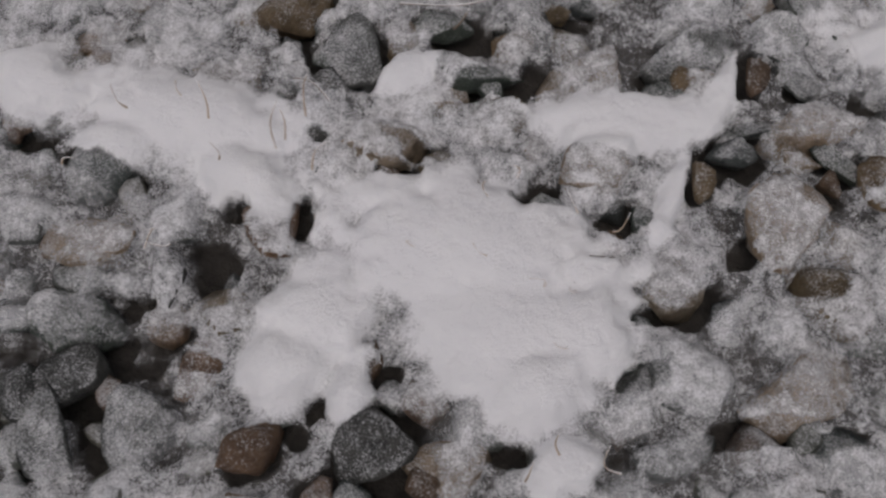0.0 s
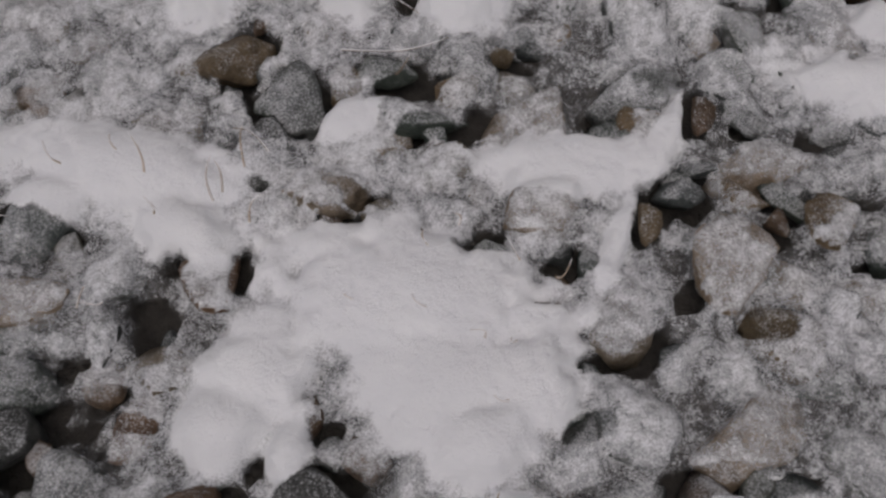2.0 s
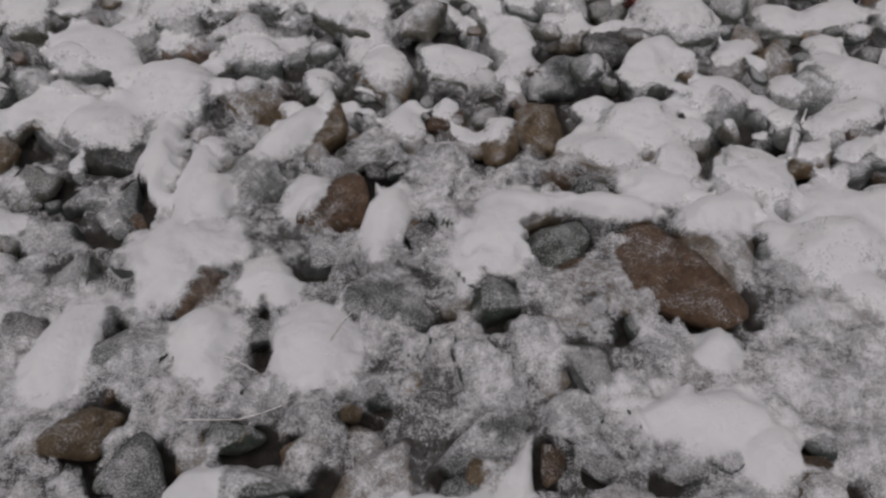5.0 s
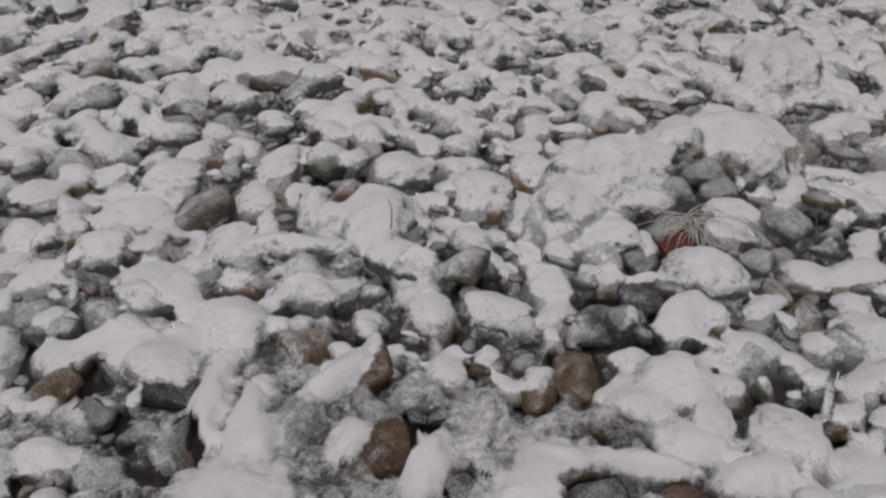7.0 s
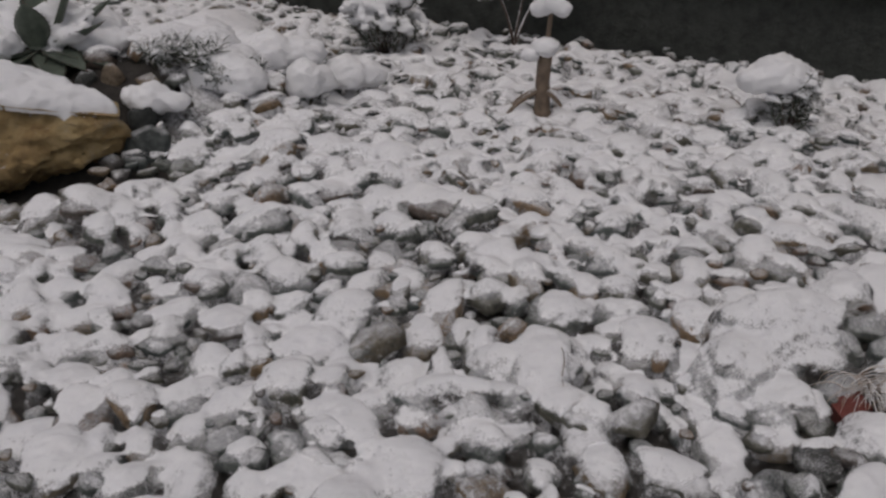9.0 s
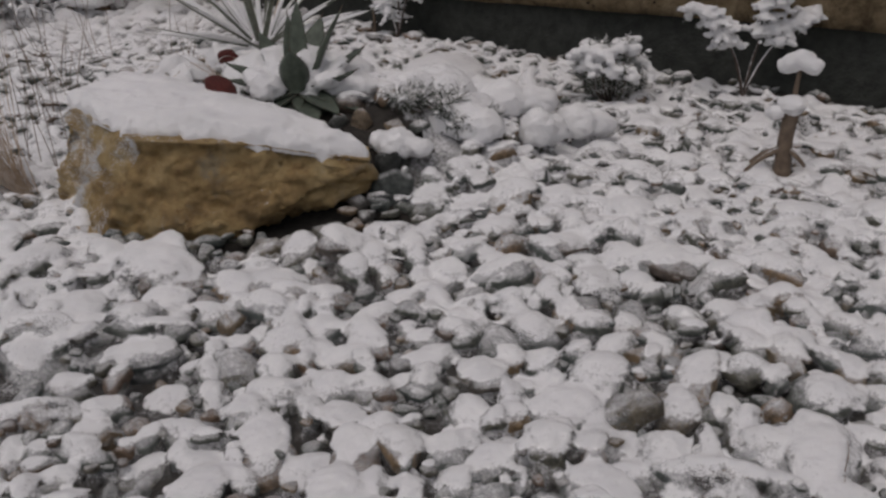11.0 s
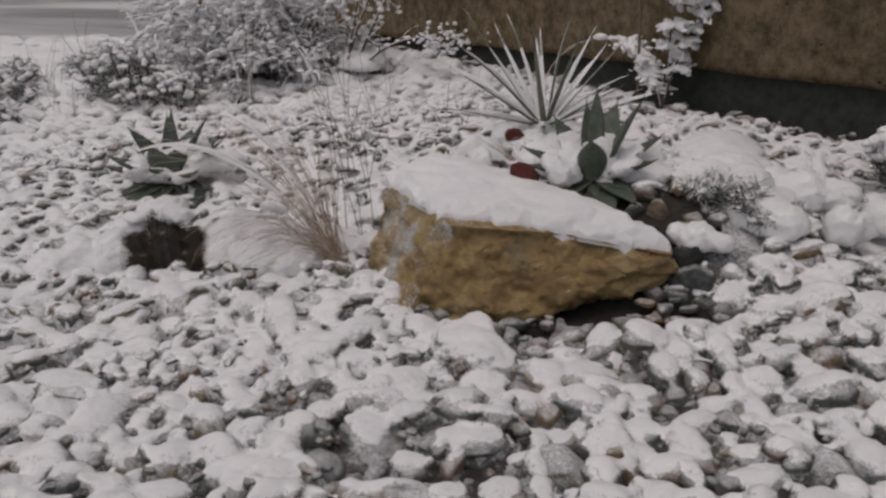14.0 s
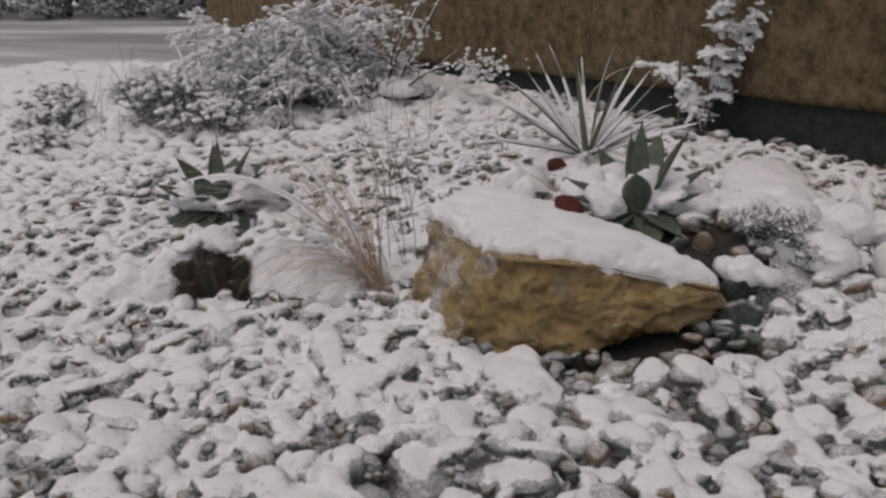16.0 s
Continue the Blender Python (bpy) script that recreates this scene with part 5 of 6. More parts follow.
grass(-2.02, 3.02, "fine dry grass arching behind the boulder", [(26, LEFT - 5, 30, 62, 0.28, 150), (12, LEFT - 40, 40, 50, 0.24, 90)], 8, [(LEFT, 50, 0.28, 110, 0.07, 0.1, 0.95, 0.04), (LEFT + 40, 40, 0.24, 90, 0.07, 0.1, 0.95, 0.04), (LEFT - 50, 40, 0.24, 90, 0.06, 0.1, 0.95, 0.04)])
grass(0.765, 1.555, "short dry grass tuft under a snow overhang", [(60, 270, 40, 55, 0.13, 130), (40, 300, 50, 40, 0.12, 100)], 9)


def stalks(x, y, count, height, lean, seed, label, head=False):
    g = random.Random(seed)
    ob = thing("dry_stalks", pose(x, y, -0.02), label, "dry stems", "dry stalks in the bed")
    for i in range(count):
        p = Pile()
        pts = bent((g.gauss(0, 0.06), g.gauss(0, 0.06), 0), g.uniform(0, 360), 90 - abs(g.gauss(0, lean)), height * g.uniform(0.55, 1.05), g.uniform(-4, 12), 7, g.uniform(-30, 30))
        p.tube(pts, taper(7, 0.0021, 0.0010), 4)
        stem = part("stem", p.mesh("stem", STALK), ob)
        if head and i == 0:
            q = Pile()
            lumps(q, pts[-1], 0.018, 1.0, seed)
            part("seed_head", q.mesh("seed_head", SNOW_LUMP), stem, "round seed head wrapped in snow")


stalks(-2.56, 2.60, 6, 0.62, 7, 1, "thin upright dry stems beside the boulder")
stalks(-3.00, 3.20, 7, 0.75, 10, 2, "thin tall dry stems with a snowy seed head", True)
stalks(-3.35, 3.75, 9, 0.5, 24, 3, "thin leaning dry grass stems")
stalks(-3.60, 4.30, 9, 0.5, 28, 4, "thin leaning dry grass stems")
stalks(-2.95, 4.25, 8, 0.45, 30, 5, "thin leaning dry grass stems")
stalks(-6.9, 4.3, 8, 0.55, 22, 6, "thin leaning dry stems")
stalks(-7.6, 5.2, 8, 0.6, 20, 7, "thin leaning dry stems")
stalks(-6.0, 3.7, 6, 0.4, 30, 8, "thin leaning dry stems")
stalks(-4.9, 4.6, 5, 0.7, 16, 9, "thin leaning dry stems")

p = Pile()
pts = bent((-2.66, 4.75, 0.0), LEFT + 180, 88, 0.95, 150, 14)
p.tube(pts, taper(14, 0.004, 0.002), 5)
stem = tagged(new("seed_stalk", p.mesh("seed_stalk", STRAW)), "golden seed stalk bent over with a lump of snow", "dry stem")
p = Pile()
lumps(p, pts[10] + Vector((0, 0, 0.012)), 0.045, 0.45, 4)
part("snow_tuft", p.mesh("snow_tuft", SNOW_LUMP), stem, "lump of snow on the bent seed head")


def cactus(x, y, r, h, seed, label):
    ob = thing("cactus", pose(x, y, -0.03), label, "cactus")
    p, ribs, cols, rows = Pile(), 11, 66, 12
    verts = []
    for i in range(rows + 1):
        a = math.pi * 0.5 * i / rows
        z, q = h * math.sin(a), r * (math.cos(a) ** 0.85 if i < rows else 0.02) * (1.0 - 0.25 * (1 - i / rows) ** 3)
        for j in range(cols):
            t = 2 * math.pi * j / cols
            rr = q * (1 + 0.06 * math.cos(ribs * t) + 0.22 * noise.noise(Vector((math.cos(t) * 2, math.sin(t) * 2, z * 14 + seed))))
            verts.append((rr * math.cos(t), rr * math.sin(t), z))
    p.add(verts, [(i * cols + j, i * cols + (j + 1) % cols, (i + 1) * cols + (j + 1) % cols, (i + 1) * cols + j) for i in range(rows) for j in range(cols)])
    part("body", p.mesh("body", CACTUS), ob)
    p, g = Pile(), random.Random(seed)
    for k in range(ribs):
        t = 2 * math.pi * k / ribs
        for i in range(1, rows - 1):
            a = math.pi * 0.5 * i / rows
            c = Vector((1.06 * r * math.cos(a) ** 0.85 * math.cos(t), 1.06 * r * math.cos(a) ** 0.85 * math.sin(t), h * math.sin(a)))
            for _ in range(9):
                d = Vector((math.cos(t) + g.gauss(0, 0.6), math.sin(t) + g.gauss(0, 0.6), g.gauss(0.2, 0.6))).normalized()
                p.tube([c - d * 0.003, c + d * g.uniform(0.015, 0.035)], [0.0016, 0.0005], 3)
    tagged(part("spines", p.mesh("spines", SPINE), ob, "short dark spines along the ribs"), kind="stuff")


def shrub(name, x, y, width, height, arms, seed, label, droop=120, snow_lumps=900, twig_len=0.5, lean=0.0):
    """An arching, snow-laden deciduous bush."""
    g = random.Random(seed)
    ob = thing(name, pose(x, y, -0.03), label, "shrub")
    load, twigs = Pile(), Pile()
    tips = []
    for i in range(arms):
        p = Pile()
        az, t = g.uniform(0, 360), g.random()
        pts = bent((g.gauss(0, 0.10 * width), g.gauss(0, 0.10 * width), 0), az, 88 - 45 * t, height * g.uniform(1.0, 1.35), droop * (0.45 + 0.75 * t), 11, g.uniform(-40, 40))
        for q in pts:
            q.x += lean * q.z
            q.z = max(q.z, 0.02)
        p.tube(pts, taper(11, 0.010, 0.003), 5)
        branch = part("branch", p.mesh("branch", TWIG), ob)
        for k in range(3, 12):
            for _ in range(3):
                if g.random() < 0.9:
                    sub = bent(pts[k], az + g.uniform(-95, 95), g.uniform(-30, 60), twig_len * g.uniform(0.3, 0.8) * height, g.uniform(20, 110), 5, g.uniform(-40, 40))
                    for q in sub:
                        q.z = max(q.z, 0.015)
                    twigs.tube(sub, taper(5, 0.0045, 0.002), 3)
                    if g.random() < 0.72:
                        load.tube([q + Vector((0, 0, 0.005)) for q in sub], [g.uniform(0.002, 0.011) for _ in range(5)] + [0.002], 5)
                    tips.extend(sub[1:])
        load.tube([q + Vector((0, 0, 0.008)) for q in pts[3:]], [g.uniform(0.004, 0.016) for _ in pts[3:]], 6)
        tips.extend(pts[4:])
    tagged(part("twigs", twigs.mesh("twigs", TWIG), ob, "fine twigs edged with snow"), kind="stuff")
    for i in range(snow_lumps):
        q = g.choice(tips)
        if q.z > 0.2 * height or g.random() < 0.4:
            lumps(load, q + Vector((g.gauss(0, 0.012), g.gauss(0, 0.012), 0.006)), g.uniform(0.010, 0.034), g.uniform(0.5, 0.8), seed + i % 17, 1 if i % 4 else 2)
    snow = tagged(new("snow_load", load.mesh("snow_load", SNOW_LUMP)), "clotted snow on every twig of the shrub", "snow", kind="stuff")
    snow.matrix_basis = pose(x, y, -0.03)
    return ob


shrub("shrub", -5.55, 5.45, 1.7, 0.85, 84, 41, "large arching shrub, bare and thick with snow", 150, 8000, 0.5)
shrub("shrub", -6.35, 5.6, 1.4, 0.75, 40, 42, "low arching shrub spreading towards the road, thick with snow", 150, 5000, 0.5)


for k, (x, y, r, h) in enumerate(((-3.17, 2.17, 0.075, 0.23), (-3.09, 2.10, 0.07, 0.16), (-3.23, 2.08, 0.065, 0.14), (-3.06, 2.20, 0.06, 0.14), (-3.15, 2.03, 0.055, 0.08), (-3.30, 2.03, 0.055, 0.09), (-3.01, 2.12, 0.05, 0.08))):
    cactus(x, y, r, h, 31 + 2 * k, "dark spiny hedgehog cactus half buried in snow" if h < 0.15 else "dark spiny hedgehog cactus under a drape of snow")
heap(-3.16, 2.18, 0.165, ((0, 0.03, 0.085, 0.075), (-0.07, 0.0, 0.065, 0.05), (0.06, 0.02, 0.06, 0.04), (-0.12, -0.04, 0.06, 0.0)), 31, "rounded snow cap on the cactus")
heap(-3.33, 2.07, -0.02, ((0, 0, 0.13, 0.17), (-0.14, -0.10, 0.12, 0.12), (0.08, 0.10, 0.10, 0.2), (-0.26, -0.16, 0.12, 0.08)), 33, "drift of snow against the cactus")
heap(-2.98, 2.33, -0.02, ((0, 0, 0.13, 0.16), (0.12, 0.10, 0.15, 0.14), (-0.06, 0.13, 0.13, 0.15), (0.05, -0.1, 0.08, 0.1)), 34, "drift of snow behind the cactus")
heap(-3.13, 1.96, -0.03, ((0, 0, 0.05, 0.08), (0.02, -0.06, 0.055, 0.06)), 35, "small lump of snow before the cactus")


def tufty(x, y, width, height, stems, seed, label, clot=0.05):
    """A low evergreen bush of needle whorls, its shoots roofed with snow."""
    g = random.Random(seed)
    z = float(bank(x, y)) - 0.03
    ob = thing("evergreen_shrub", pose(x, y, z), label, "shrub")
    wood, leaves, load = Pile(), Pile(), Pile()
    for i in range(stems):
        a, u = g.uniform(0, 2 * math.pi), math.sqrt(g.random())
        tip = Vector((0.5 * width * u * math.cos(a), 0.5 * width * u * math.sin(a), height * math.sqrt(1 - 0.8 * u * u) * g.uniform(0.75, 1.1) + 0.03))
        foot = Vector((tip.x * 0.3, tip.y * 0.3, 0))
        pts = [foot + (tip - foot) * (k / 5) + Vector((tip.x, tip.y, 0)) * 0.18 * math.sin(math.pi * k / 5) for k in range(6)]
        wood.tube(pts, taper(5, 0.006, 0.003), 4)
        for k in range(2, 6):
            for _ in range(12):
                d = Vector((g.gauss(0, 1), g.gauss(0, 1), g.gauss(0.3, 0.7))).normalized()
                leaves.tube([pts[k], pts[k] + d * g.uniform(0.05, 0.10) * width ** 0.5], [0.0045, 0.0012], 3)
        for _ in range(4 if clot > 0.04 else 3):
            lumps(load, tip + Vector((g.gauss(0, clot * 0.7), g.gauss(0, clot * 0.7), g.uniform(-0.03, 0.008))), clot * g.uniform(0.3, 0.75), 0.6, seed + i, 2)
    tagged(part("stems", wood.mesh("stems", TWIG), ob), kind="stuff")
    tagged(part("foliage", leaves.mesh("foliage", NEEDLE), ob, "short dark needle leaves"), kind="stuff")
    snow = tagged(new("snow_load", load.mesh("snow_load", SNOW_LUMP)), "lumps of snow on the evergreen shoots", "snow", kind="stuff")
    snow.matrix_basis = pose(x, y, z)
    soften(snow, 0.008, 3, 0.006)


tufty(-5.85, 4.36, 0.85, 0.38, 60, 51, "low dark evergreen shrub with snow on each shoot")
tufty(-7.0, 5.0, 0.7, 0.28, 30, 52, "low evergreen shrub under snow")
tufty(-6.9, 3.9, 0.6, 0.22, 22, 53, "low evergreen shrub under snow")
tufty(-7.7, 4.5, 0.6, 0.22, 24, 61, "low evergreen shrub under snow")
tufty(-6.3, 3.45, 0.45, 0.16, 18, 62, "low evergreen cushion under snow")
tufty(-5.35, 4.25, 0.5, 0.26, 30, 63, "low dark evergreen shrub with snow on each shoot")
tufty(-1.10, 2.98, 0.30, 0.045, 30, 54, "low cushion plant buried under snow beside the agave", 0.022)
tufty(-0.95, 2.97, 0.24, 0.045, 26, 55, "low cushion plant with dark stems under snow", 0.022)
tufty(-0.76, 3.22, 0.18, 0.09, 18, 56, "small cushion plant with a round snow cap", 0.022)
tufty(-0.55, 4.08, 0.34, 0.28, 34, 57, "small evergreen shrub at the wall foot, topped with snow")
tufty(1.04, 3.15, 0.20, 0.19, 18, 59, "small dark plant bowed under a round snow cap", 0.03)
heap(0.98, 3.17, 0.15, ((0, 0, 0.10, 0.09), (-0.08, -0.02, 0.07, 0.05), (0.07, 0.03, 0.07, 0.06)), 68, "round snow cap on a small dark plant")


heap(-0.98, 2.98, 0.17, ((0, 0, 0.12, 0.11), (0.08, -0.06, 0.09, 0.08), (-0.07, 0.05, 0.09, 0.08), (0.03, 0.07, 0.10, 0.09)), 61, "rounded heap of snow over a cushion plant")
heap(-1.22, 3.15, 0.22, ((0, 0, 0.13, 0.09), (0.13, 0.03, 0.11, 0.08), (-0.14, 0.05, 0.13, 0.07), (0.05, 0.15, 0.14, 0.08)), 62, "low snow mound behind the agave")
heap(-0.90, 3.28, 0.16, ((0, 0, 0.11, 0.10), (0.12, 0.04, 0.09, 0.07), (-0.10, 0.06, 0.10, 0.09)), 63, "low snow mound over a cushion plant")
heap(-0.72, 3.10, 0.10, ((0, 0, 0.075, 0.10), (0.05, 0.05, 0.06, 0.07)), 66, "round snow cap on a small plant")
heap(-0.62, 3.36, 0.06, ((0, 0, 0.09, 0.09), (0.08, 0.05, 0.08, 0.06)), 67, "small rounded snow mound in the gravel")


def sprig(x, y, stems, seed, label, spread=0.10, low=3):
    """A thin upright plant with snow clots on its side shoots. stems: (azimuth, rise, length, droop)."""
    g = random.Random(seed)
    ob = thing("sapling", pose(x, y, -0.03), label, "sapling")
    leaves, load = Pile(), Pile()
    for az, rise, length, droop in stems:
        p = Pile()
        pts = bent((0, 0, 0), az, rise, length, droop, 10)
        p.tube(pts, taper(10, 0.008, 0.003), 5)
        branch = part("branch", p.mesh("branch", TWIG), ob)
        for k in range(low, 11):
            for _ in range(9):
                side = bent(pts[k], g.uniform(0, 360), g.uniform(-25, 35), spread * g.uniform(0.5, 1.2), g.uniform(10, 60), 4)
                leaves.tube(side, taper(4, 0.005, 0.002), 3)
                load.tube([q + Vector((0, 0, 0.010)) for q in side], [g.uniform(0.008, 0.02) for _ in side[1:]] + [0.005], 6)
                for q in side[1:]:
                    for _ in range(5):
                        d = Vector((g.gauss(0, 1), g.gauss(0, 1), g.gauss(0, 0.6))).normalized()
                        leaves.tube([q, q + d * 0.022], [0.003, 0.001], 3)
                    for _ in range(3):
                        lumps(load, q + Vector((g.gauss(0, 0.016), g.gauss(0, 0.016), g.gauss(0.006, 0.006))), g.uniform(0.009, 0.022), 0.65, seed + k, 1)
    tagged(part("foliage", leaves.mesh("foliage", NEEDLE), ob, "dark scaly foliage"), kind="stuff")
    snow = tagged(new("snow_load", load.mesh("snow_load", SNOW_LUMP)), "snow clots along the sapling's shoots", "snow", kind="stuff")
    snow.matrix_basis = pose(x, y, -0.03)
    soften(snow, 0.007, 2)


sprig(-2.02, 5.22, [(340, 86, 1.35, 16), (20, 78, 0.9, 30), (150, 75, 0.55, 60)], 71, "slender evergreen sapling against the wall, laden with snow", 0.10)
sprig(0.04, 4.22, [(20, 84, 0.54, 20), (200, 80, 0.50, 50), (20, 74, 0.50, 50)], 72, "small sapling by the wall with snow on its crown", 0.07, 6)


def stake(x, y, h):
    p = Pile()
    p.tube([(0, 0, 0), (0.004, 0, h * 0.5), (0.0, 0.004, h)], [0.009, 0.0085, 0.008], 8)
    ob = tagged(new("stake", p.mesh("stake", BARK)), "thin dark plant stake pushed into the bed", "stake")
    ob.matrix_basis = pose(x, y, -0.05)


stake(-2.19, 5.26, 1.35)

# weathered stump of a dry stalk
ob = thing("dry_stump", pose(0.147, 3.18, -0.04), "broken weathered stalk standing in the gravel with snow on top", "stump")
p = Pile()
p.tube([(0, 0, 0), (0.004, 0, 0.06), (0.0, 0.003, 0.16), (0.006, 0.0, 0.27)], [0.045, 0.03, 0.026, 0.027], 10)
part("stalk", p.mesh("stalk", BARK), ob)
p = Pile()
p.tube([(0.0, 0.02, 0.1), (0.012, 0.05, 0.28), (0.02, 0.06, 0.43)], [0.014, 0.010, 0.007], 7)
part("shoot", p.mesh("shoot", BARK), ob)
for az, ln in ((170, 0.13), (200, 0.16), (330, 0.1)):
    p = Pile()
    p.tube(bent((0, 0, 0.13), az, -20, ln, 30, 5), taper(5, 0.013, 0.006), 6)
    part("side_root", p.mesh("side_root", BARK), ob)
p = Pile()
lumps(p, (0.005, 0, 0.285), 0.05, 0.7, 3, 3)
lumps(p, (-0.05, -0.02, 0.26), 0.035, 0.7, 4, 2)
snow = tagged(new("snow_tuft", p.mesh("snow_tuft", SNOW_LUMP)), "lump of snow on the broken stalk", "snow")
snow.matrix_basis = pose(0.147, 3.18, -0.04)
p = Pile()
for i, (dx, dy) in enumerate(((0.02, 0.05), (-0.02, 0.06), (0.055, 0.045), (0.03, 0.085), (0.0, 0.075))):
    lumps(p, (dx, dy, 0.43 - 0.5 * abs(dx - 0.02)), 0.042, 0.85, 5 + i, 2)
snow = tagged(new("snow_tuft", p.mesh("snow_tuft", SNOW_LUMP)), "clump of snow on the upright shoot", "snow")
snow.matrix_basis = pose(0.147, 3.18, -0.04)
soften(snow, 0.008, 3, 0.005)

# bare shrub by the wall, its long shoots clotted with snow
g = random.Random(77)
ob = thing("bare_shrub", pose(-4.72, 5.45, -0.03), "bare branching shrub by the wall with snow along its shoots", "shrub")
load = Pile()
for az, rise, length, droop, heads in ((40, 70, 1.25, 20, 0), (28, 62, 1.3, 10, 0), (50, 50, 0.6, 10, 0), (5, 48, 0.95, 62, 1), (200, 60, 0.8, 40, 0), (20, 78, 1.1, 12, 0), (100, 45, 0.7, 40, 0)):
    p = Pile()
    pts = bent((g.gauss(0, 0.03), g.gauss(0, 0.03), 0), az, rise, length, droop, 10)
    p.tube(pts, taper(10, 0.014, 0.006), 6)
    for k in range(4, 11, 2):
        p.tube(bent(pts[k], az + g.choice((-50, 50)), 40, 0.22, 20, 4), taper(4, 0.005, 0.002), 4)
    part("branch", p.mesh("branch", TWIG), ob)
    for q in pts[2:]:
        lumps(load, q + Vector((0, 0, 0.014)), g.uniform(0.018, 0.03), 0.55, int(az) + 3)
    if heads:
        for _ in range(110):
            lumps(load, pts[-1] + Vector((g.gauss(0, 0.11), g.gauss(0, 0.06), g.gauss(0, 0.05))), g.uniform(0.008, 0.021), 0.8, int(g.uniform(0, 50)))
snow = tagged(new("snow_load", load.mesh("snow_load", SNOW_LUMP)), "snow along the bare shoots", "snow", kind="stuff")
snow.matrix_basis = pose(-4.72, 5.45, -0.03)


def single_rock(name, x, y, z, size, mat, label, seed, turn=0, planes=9):
    v, f = rock(3, planes, 12, 0.08, seed)
    ob = tagged(new(name, mesh_of(name, v * np.array(size), f, mat)), label, "stone")
    ob.matrix_basis = pose(x, y, z, 4, 6, turn)
    return ob


single_rock("lava_stone", -1.75, 2.65, 0.340, (0.055, 0.05, 0.055), RED, "dark red lava stone lodged between boulder and agave", 12, 0, 30)
single_rock("lava_stone", -2.15, 3.38, 0.262, (0.05, 0.045, 0.05), RED, "dark red lava stone at the yucca's foot", 4, 0, 24)
single_rock("slab_stone", -1.32, 2.83, 0.20, (0.05, 0.035, 0.06), TAN, "upright tan stone under the agave", 6, 20)
single_rock("slab_stone", -1.40, 2.80, 0.19, (0.05, 0.04, 0.045), GREY, "grey stone under the agave", 7, 40)
single_rock("slab_stone", -1.60, 2.68, 0.20, (0.06, 0.04, 0.05), RUST, "rusty stone wedged behind the boulder", 16, 70)
single_rock("slab_stone", -1.50, 2.72, 0.19, (0.05, 0.04, 0.05), DARK, "dark stone wedged behind the boulder", 17, 10)
single_rock("slab_stone", -1.14, 2.68, 0.13, (0.065, 0.05, 0.075), DARK, "dark stone with a snow lip behind the boulder's tip", 18, 15)
heap(-1.14, 2.70, 0.16, ((0, 0.02, 0.075, 0.06), (0.07, 0.02, 0.06, 0.04), (-0.06, 0.05, 0.06, 0.04)), 19, "lip of snow on a dark stone")
single_rock("garden_rock", -4.62, 5.62, 0.03, (0.20, 0.15, 0.16), RUST, "rounded rust-brown rock with a thick snow cap", 8, 10)
heap(-4.62, 5.62, 0.10, ((0, 0, 0.20, 0.12), (0.06, -0.05, 0.15, 0.10)), 80, "thick snow cap on the rounded rock")
single_rock("wedge_stone", -1.11, 2.60, 0.03, (0.085, 0.05, 0.105), GREY, "grey wedge stone leaning on the boulder's tip", 21, 30, 6)

# broken brick under the snow overhang
ob = thing("brick_fragment", pose(0.715, 1.50, -0.022, 8, -14, 14), "broken red brick with a pale mark under the snow overhang", "brick")
p = Pile()
a, b, c = 0.036, 0.024, 0.022
p.add([(-a, -b, -c), (a * 0.9, -b, -c), (a, b, -c), (-a, b, -c), (-a, -b, c), (a * 0.7, -b * 0.95, c), (a * 0.8, b, c * 0.9), (-a, b, c)], [(0, 3, 2, 1), (4, 5, 6, 7), (0, 1, 5, 4), (1, 2, 6, 5), (2, 3, 7, 6), (3, 0, 4, 7)])
part("body", p.mesh("body", BRICK_RED, False), ob)
p = Pile()
p.add([(-0.03, -b - 0.002, 0.012), (0.02, -b - 0.002, 0.010), (0.021, -b - 0.002, 0.015), (-0.03, -b - 0.002, 0.017)], [(0, 1, 2, 3)])
part("mark", p.mesh("mark", CREAM, False), ob, "pale line across the brick face")

# single dead grass blades and twigs on the snow
BLADES_A = [
    (-0.149, 0.438, 0.02, -0.145, 0.466, 0.06), (-0.22, 0.472, 0.02, -0.226, 0.492, 0.06), (-0.299, 0.477, 0.03, -0.311, 0.49, 0.05), (-0.203, 0.422, 0.025, -0.21, 0.432, 0.04),
    (-0.124, 0.483, 0.01, -0.118, 0.498, 0.06), (-0.112, 0.414, 0.02, -0.096, 0.427, 0.05), (0.182, 0.355, 0.01, 0.19, 0.355, 0.05), (0.088, 0.119, 0.0, 0.092, 0.131, 0.04),
    (0.119, 0.142, 0.0, 0.114, 0.152, 0.04), (0.172, 0.126, 0.0, 0.156, 0.142, 0.04), (0.057, 0.317, 0.035, 0.044, 0.327, 0.04), (0.108, 0.286, 0.035, 0.095, 0.292, 0.04),
]
BLADES_B = [
    (0.126, 0.229, 0.035, 0.113, 0.232, 0.04), (0.146, 0.372, 0.02, 0.132, 0.379, 0.05), (0.089, 0.407, 0.02, 0.084, 0.41, 0.04), (-0.24, 0.333, 0.02, -0.259, 0.333, 0.02),
    (-0.267, 0.332, 0.01, -0.25, 0.34, 0.04), (-0.009, 0.325, 0.035, -0.015, 0.329, 0.04), (0.137, 0.283, 0.035, 0.131, 0.284, 0.04), (-0.361, 0.423, 0.01, -0.344, 0.424, 0.02),
    (-0.247, 0.492, 0.03, -0.248, 0.498, 0.05), (-0.141, 0.448, 0.02, -0.145, 0.467, 0.05), (0.06, 0.381, 0.03, 0.056, 0.387, 0.05),
]
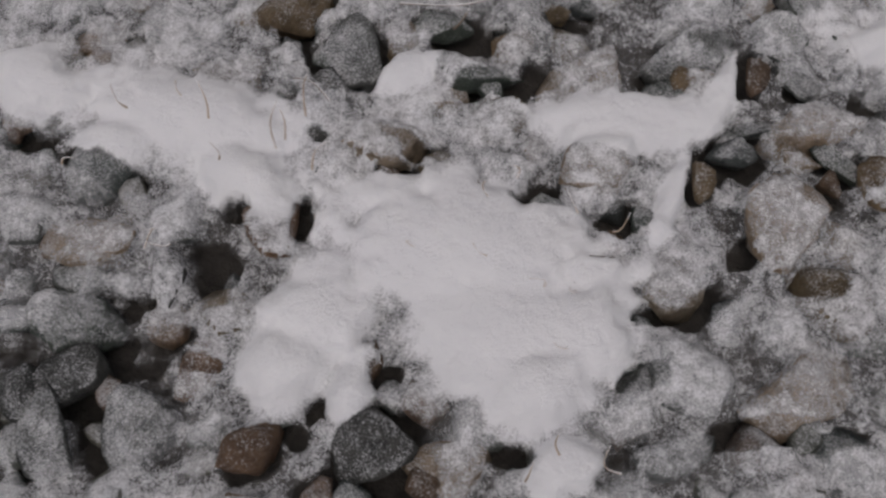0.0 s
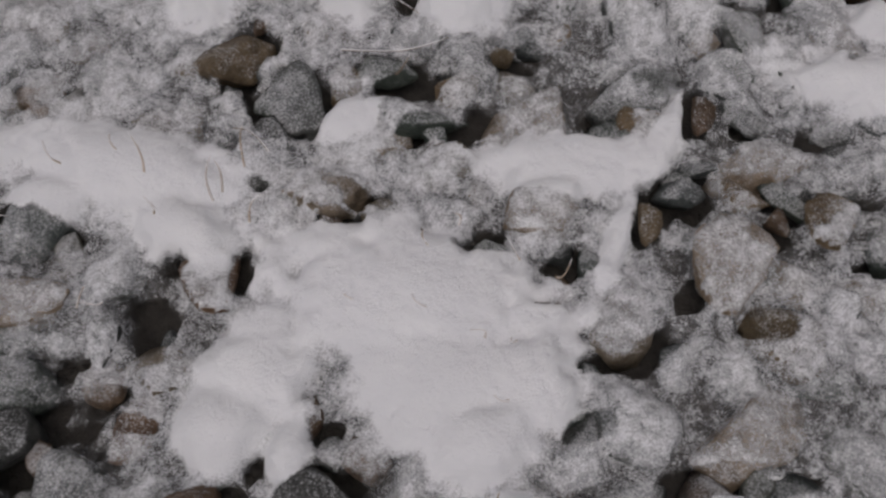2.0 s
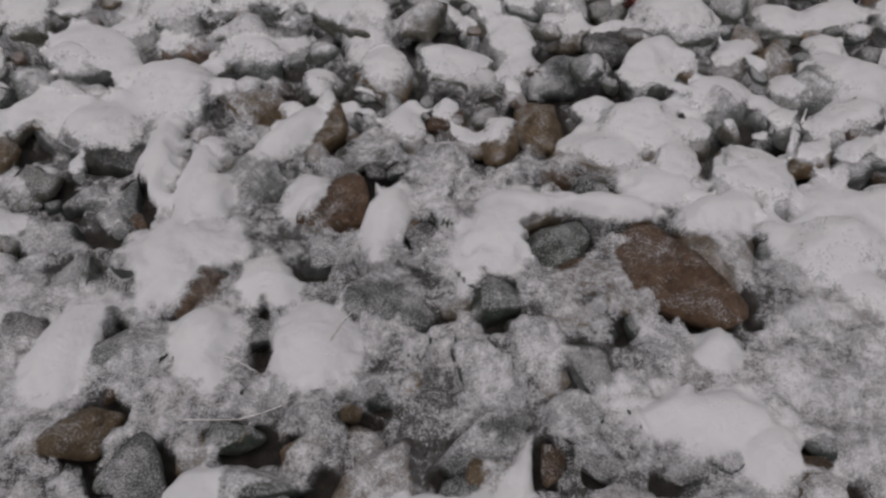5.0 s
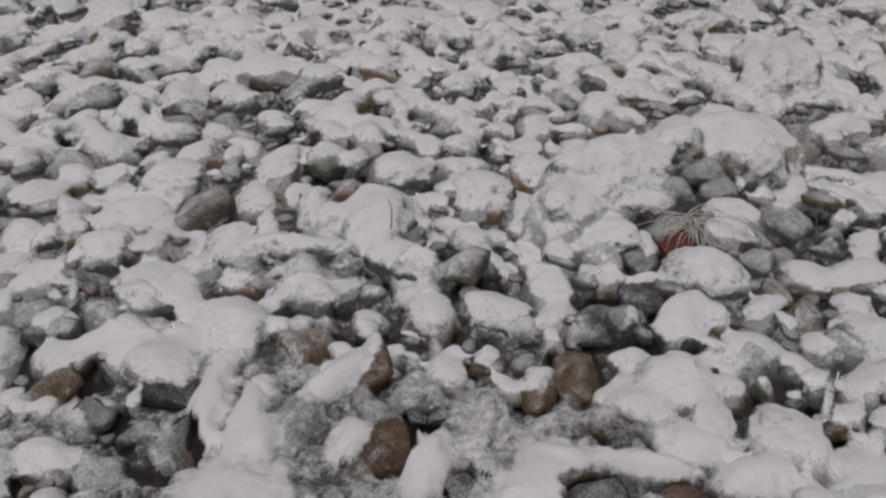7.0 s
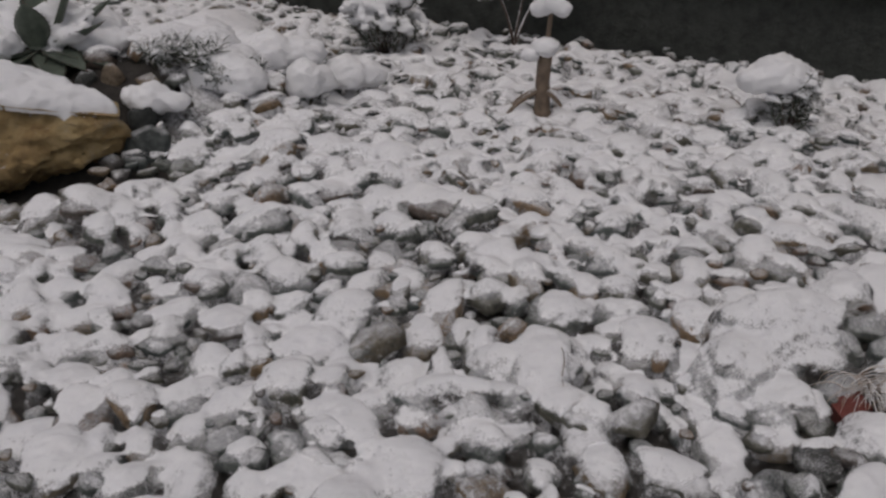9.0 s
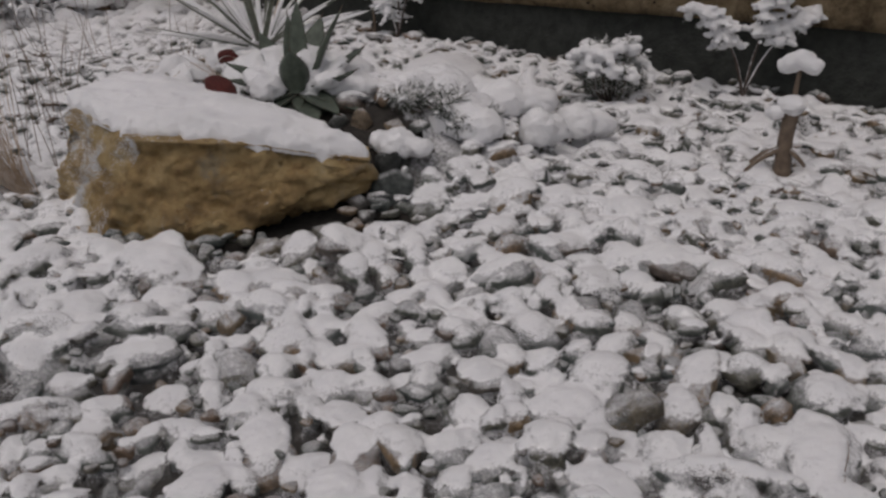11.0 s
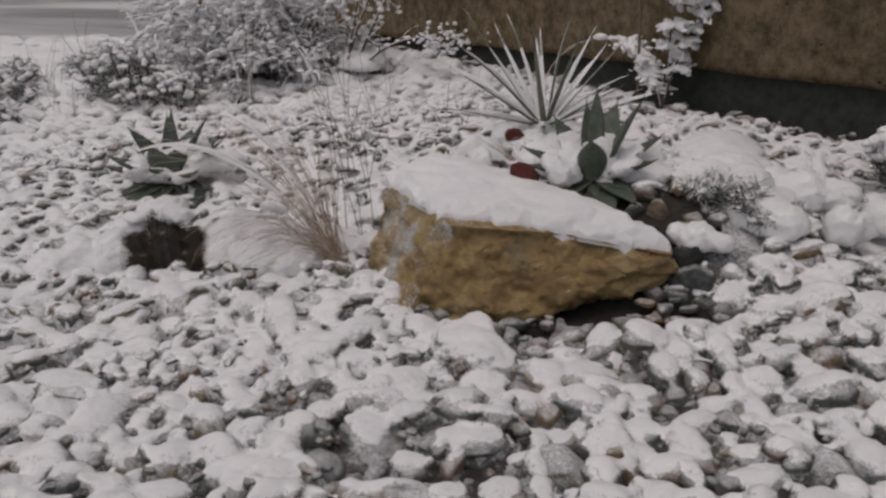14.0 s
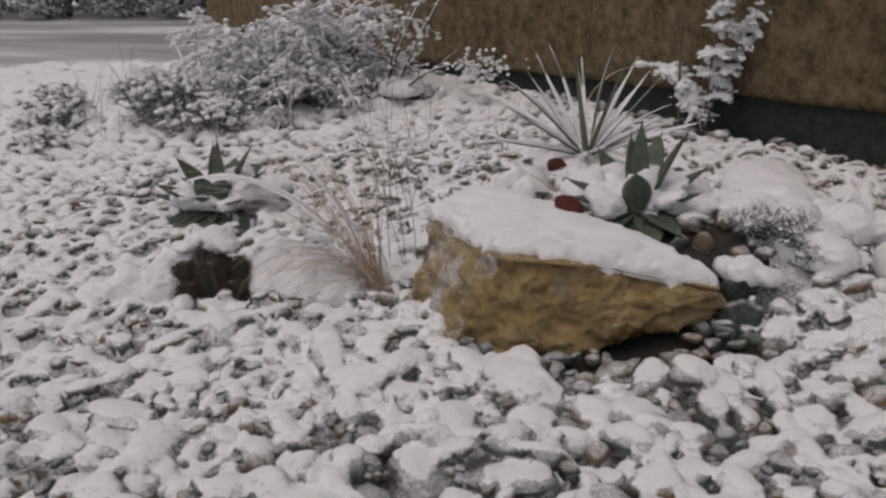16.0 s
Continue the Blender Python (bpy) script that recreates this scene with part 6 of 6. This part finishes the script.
BLADES = (BLADES_A, BLADES_B,)
TWIGS_A = [
    (0.01, 0.701, 0.025, 0.056, 0.673, 0.02), (-0.031, 0.632, 0.01, 0.031, 0.621, 0.02), (0.031, 0.621, 0.02, 0.087, 0.64, 0.02), (0.128, 0.718, 0.02, 0.172, 0.749, 0.04),
    (0.029, 0.606, 0.0, 0.045, 0.61, 0.03), (-0.099, 0.495, 0.02, -0.142, 0.537, 0.0), (0.139, 1.445, 0.0, 0.149, 1.455, 0.06), (0.149, 1.455, 0.06, 0.144, 1.463, 0.12),
    (0.888, 1.464, 0.0, 0.868, 1.46, 0.07), (0.983, 1.478, 0.0, 0.967, 1.481, 0.06),
]
TWIGS = (TWIGS_A,)


def blade(x0, y0, z0, x1, y1, z1, mat, r):
    p, g = Pile(), random.Random(int(1000 * abs(x0 + y1)))
    a, b = Vector((x0, y0, z0)), Vector((x1, y1, z1))
    off = Vector((g.gauss(0, 0.004), g.gauss(0, 0.004), g.gauss(0.002, 0.003)))
    p.tube([a + (b - a) * (k / 6) + off * math.sin(math.pi * k / 6) for k in range(7)], taper(6, r, r * 0.4), 4)
    return p.mesh("straw", mat)


for rows in BLADES:
    for x0, y0, z0, x1, y1, z1 in rows:
        tagged(new("dry_straw", blade(x0, y0, z0, x1, y1, z1, STRAW, 0.0011)), "single dry grass blade sticking out of the snow", "grass blade", "dead blades on the snow")
for rows in TWIGS:
    for x0, y0, z0, x1, y1, z1 in rows:
        tagged(new("twig", blade(x0, y0, z0, x1, y1, z1, STALK, 0.0016)), "thin dark twig lying on the snow", "twig", "twigs on the snow")

# ---- road and far hedge ----
p = Pile()
near0, near1, deep = Vector((-30.0, 0.6, -0.03)), Vector((-7.6, 7.508, -0.03)), Vector((-5.2, 10.5, 0))
n = 24
vs = []
for i in range(n + 1):
    q = near0 + (near1 - near0) * (i / n)
    for j in range(7):
        vs.append(q + deep * (j / 6) * (0.42 if i == n else 1.0) + Vector((0, 0, 0.004 * noise.noise(Vector((i, j, 0))))))
p.add(vs, [(i * 7 + j, (i + 1) * 7 + j, (i + 1) * 7 + j + 1, i * 7 + j + 1) for i in range(n) for j in range(6)])
tagged(new("road", p.mesh("road", ROAD)), "wet road streaked with slush beyond the bed", "road", kind="structure")


def hedge(x, y, r, h, seed):
    g = random.Random(seed)
    ob = thing("hedge_bush", pose(x, y, -0.05), "dark evergreen hedge bush dusted with snow and paled by haze beyond the road", "bush", "hedge beyond the road")
    wood, crown = Pile(), Pile()
    for k in range(14):
        wood.tube(bent((g.gauss(0, 0.2), g.gauss(0, 0.2), 0), g.uniform(0, 360), g.uniform(55, 85), h * g.uniform(0.7, 1.0), 20, 6), taper(6, 0.04, 0.012), 5)
    for i in range(5200):
        a, u = g.uniform(0, 2 * math.pi), g.random()
        rr = r * (0.75 + 0.3 * noise.noise(Vector((math.cos(a) * 2, math.sin(a) * 2, u * 3 + seed)))) * math.sqrt(max(0.05, 1 - (u * 2 - 0.9) ** 2 * 0.7)) * g.uniform(0.75, 1.05)
        c = Vector((rr * math.cos(a), rr * math.sin(a), 0.1 + u * h))
        d, e = Vector((g.gauss(0, 1), g.gauss(0, 1), g.gauss(0, 0.5))).normalized(), Vector((g.gauss(0, 1), g.gauss(0, 1), g.gauss(0, 0.5))).normalized()
        s = g.uniform(0.05, 0.11)
        crown.add([c - d * s, c + e * s * 0.5, c + d * s, c - e * s * 0.5 + Vector((0, 0, s * 0.4))], [(0, 1, 2), (0, 2, 3)])
    part("trunks", wood.mesh("trunks", TWIG), ob)
    part("crown", crown.mesh("crown", HEDGE, False), ob)


for i, (x, y, r, h) in enumerate(((-12.6, 12.2, 1.3, 2.6), (-14.6, 12.4, 1.4, 2.4), (-16.8, 12.6, 1.5, 2.7), (-19.2, 12.4, 1.5, 2.4), (-21.8, 12.0, 1.6, 2.6), (-24.5, 11.2, 1.6, 2.5))):
    hedge(x, y, r, h, 90 + i)
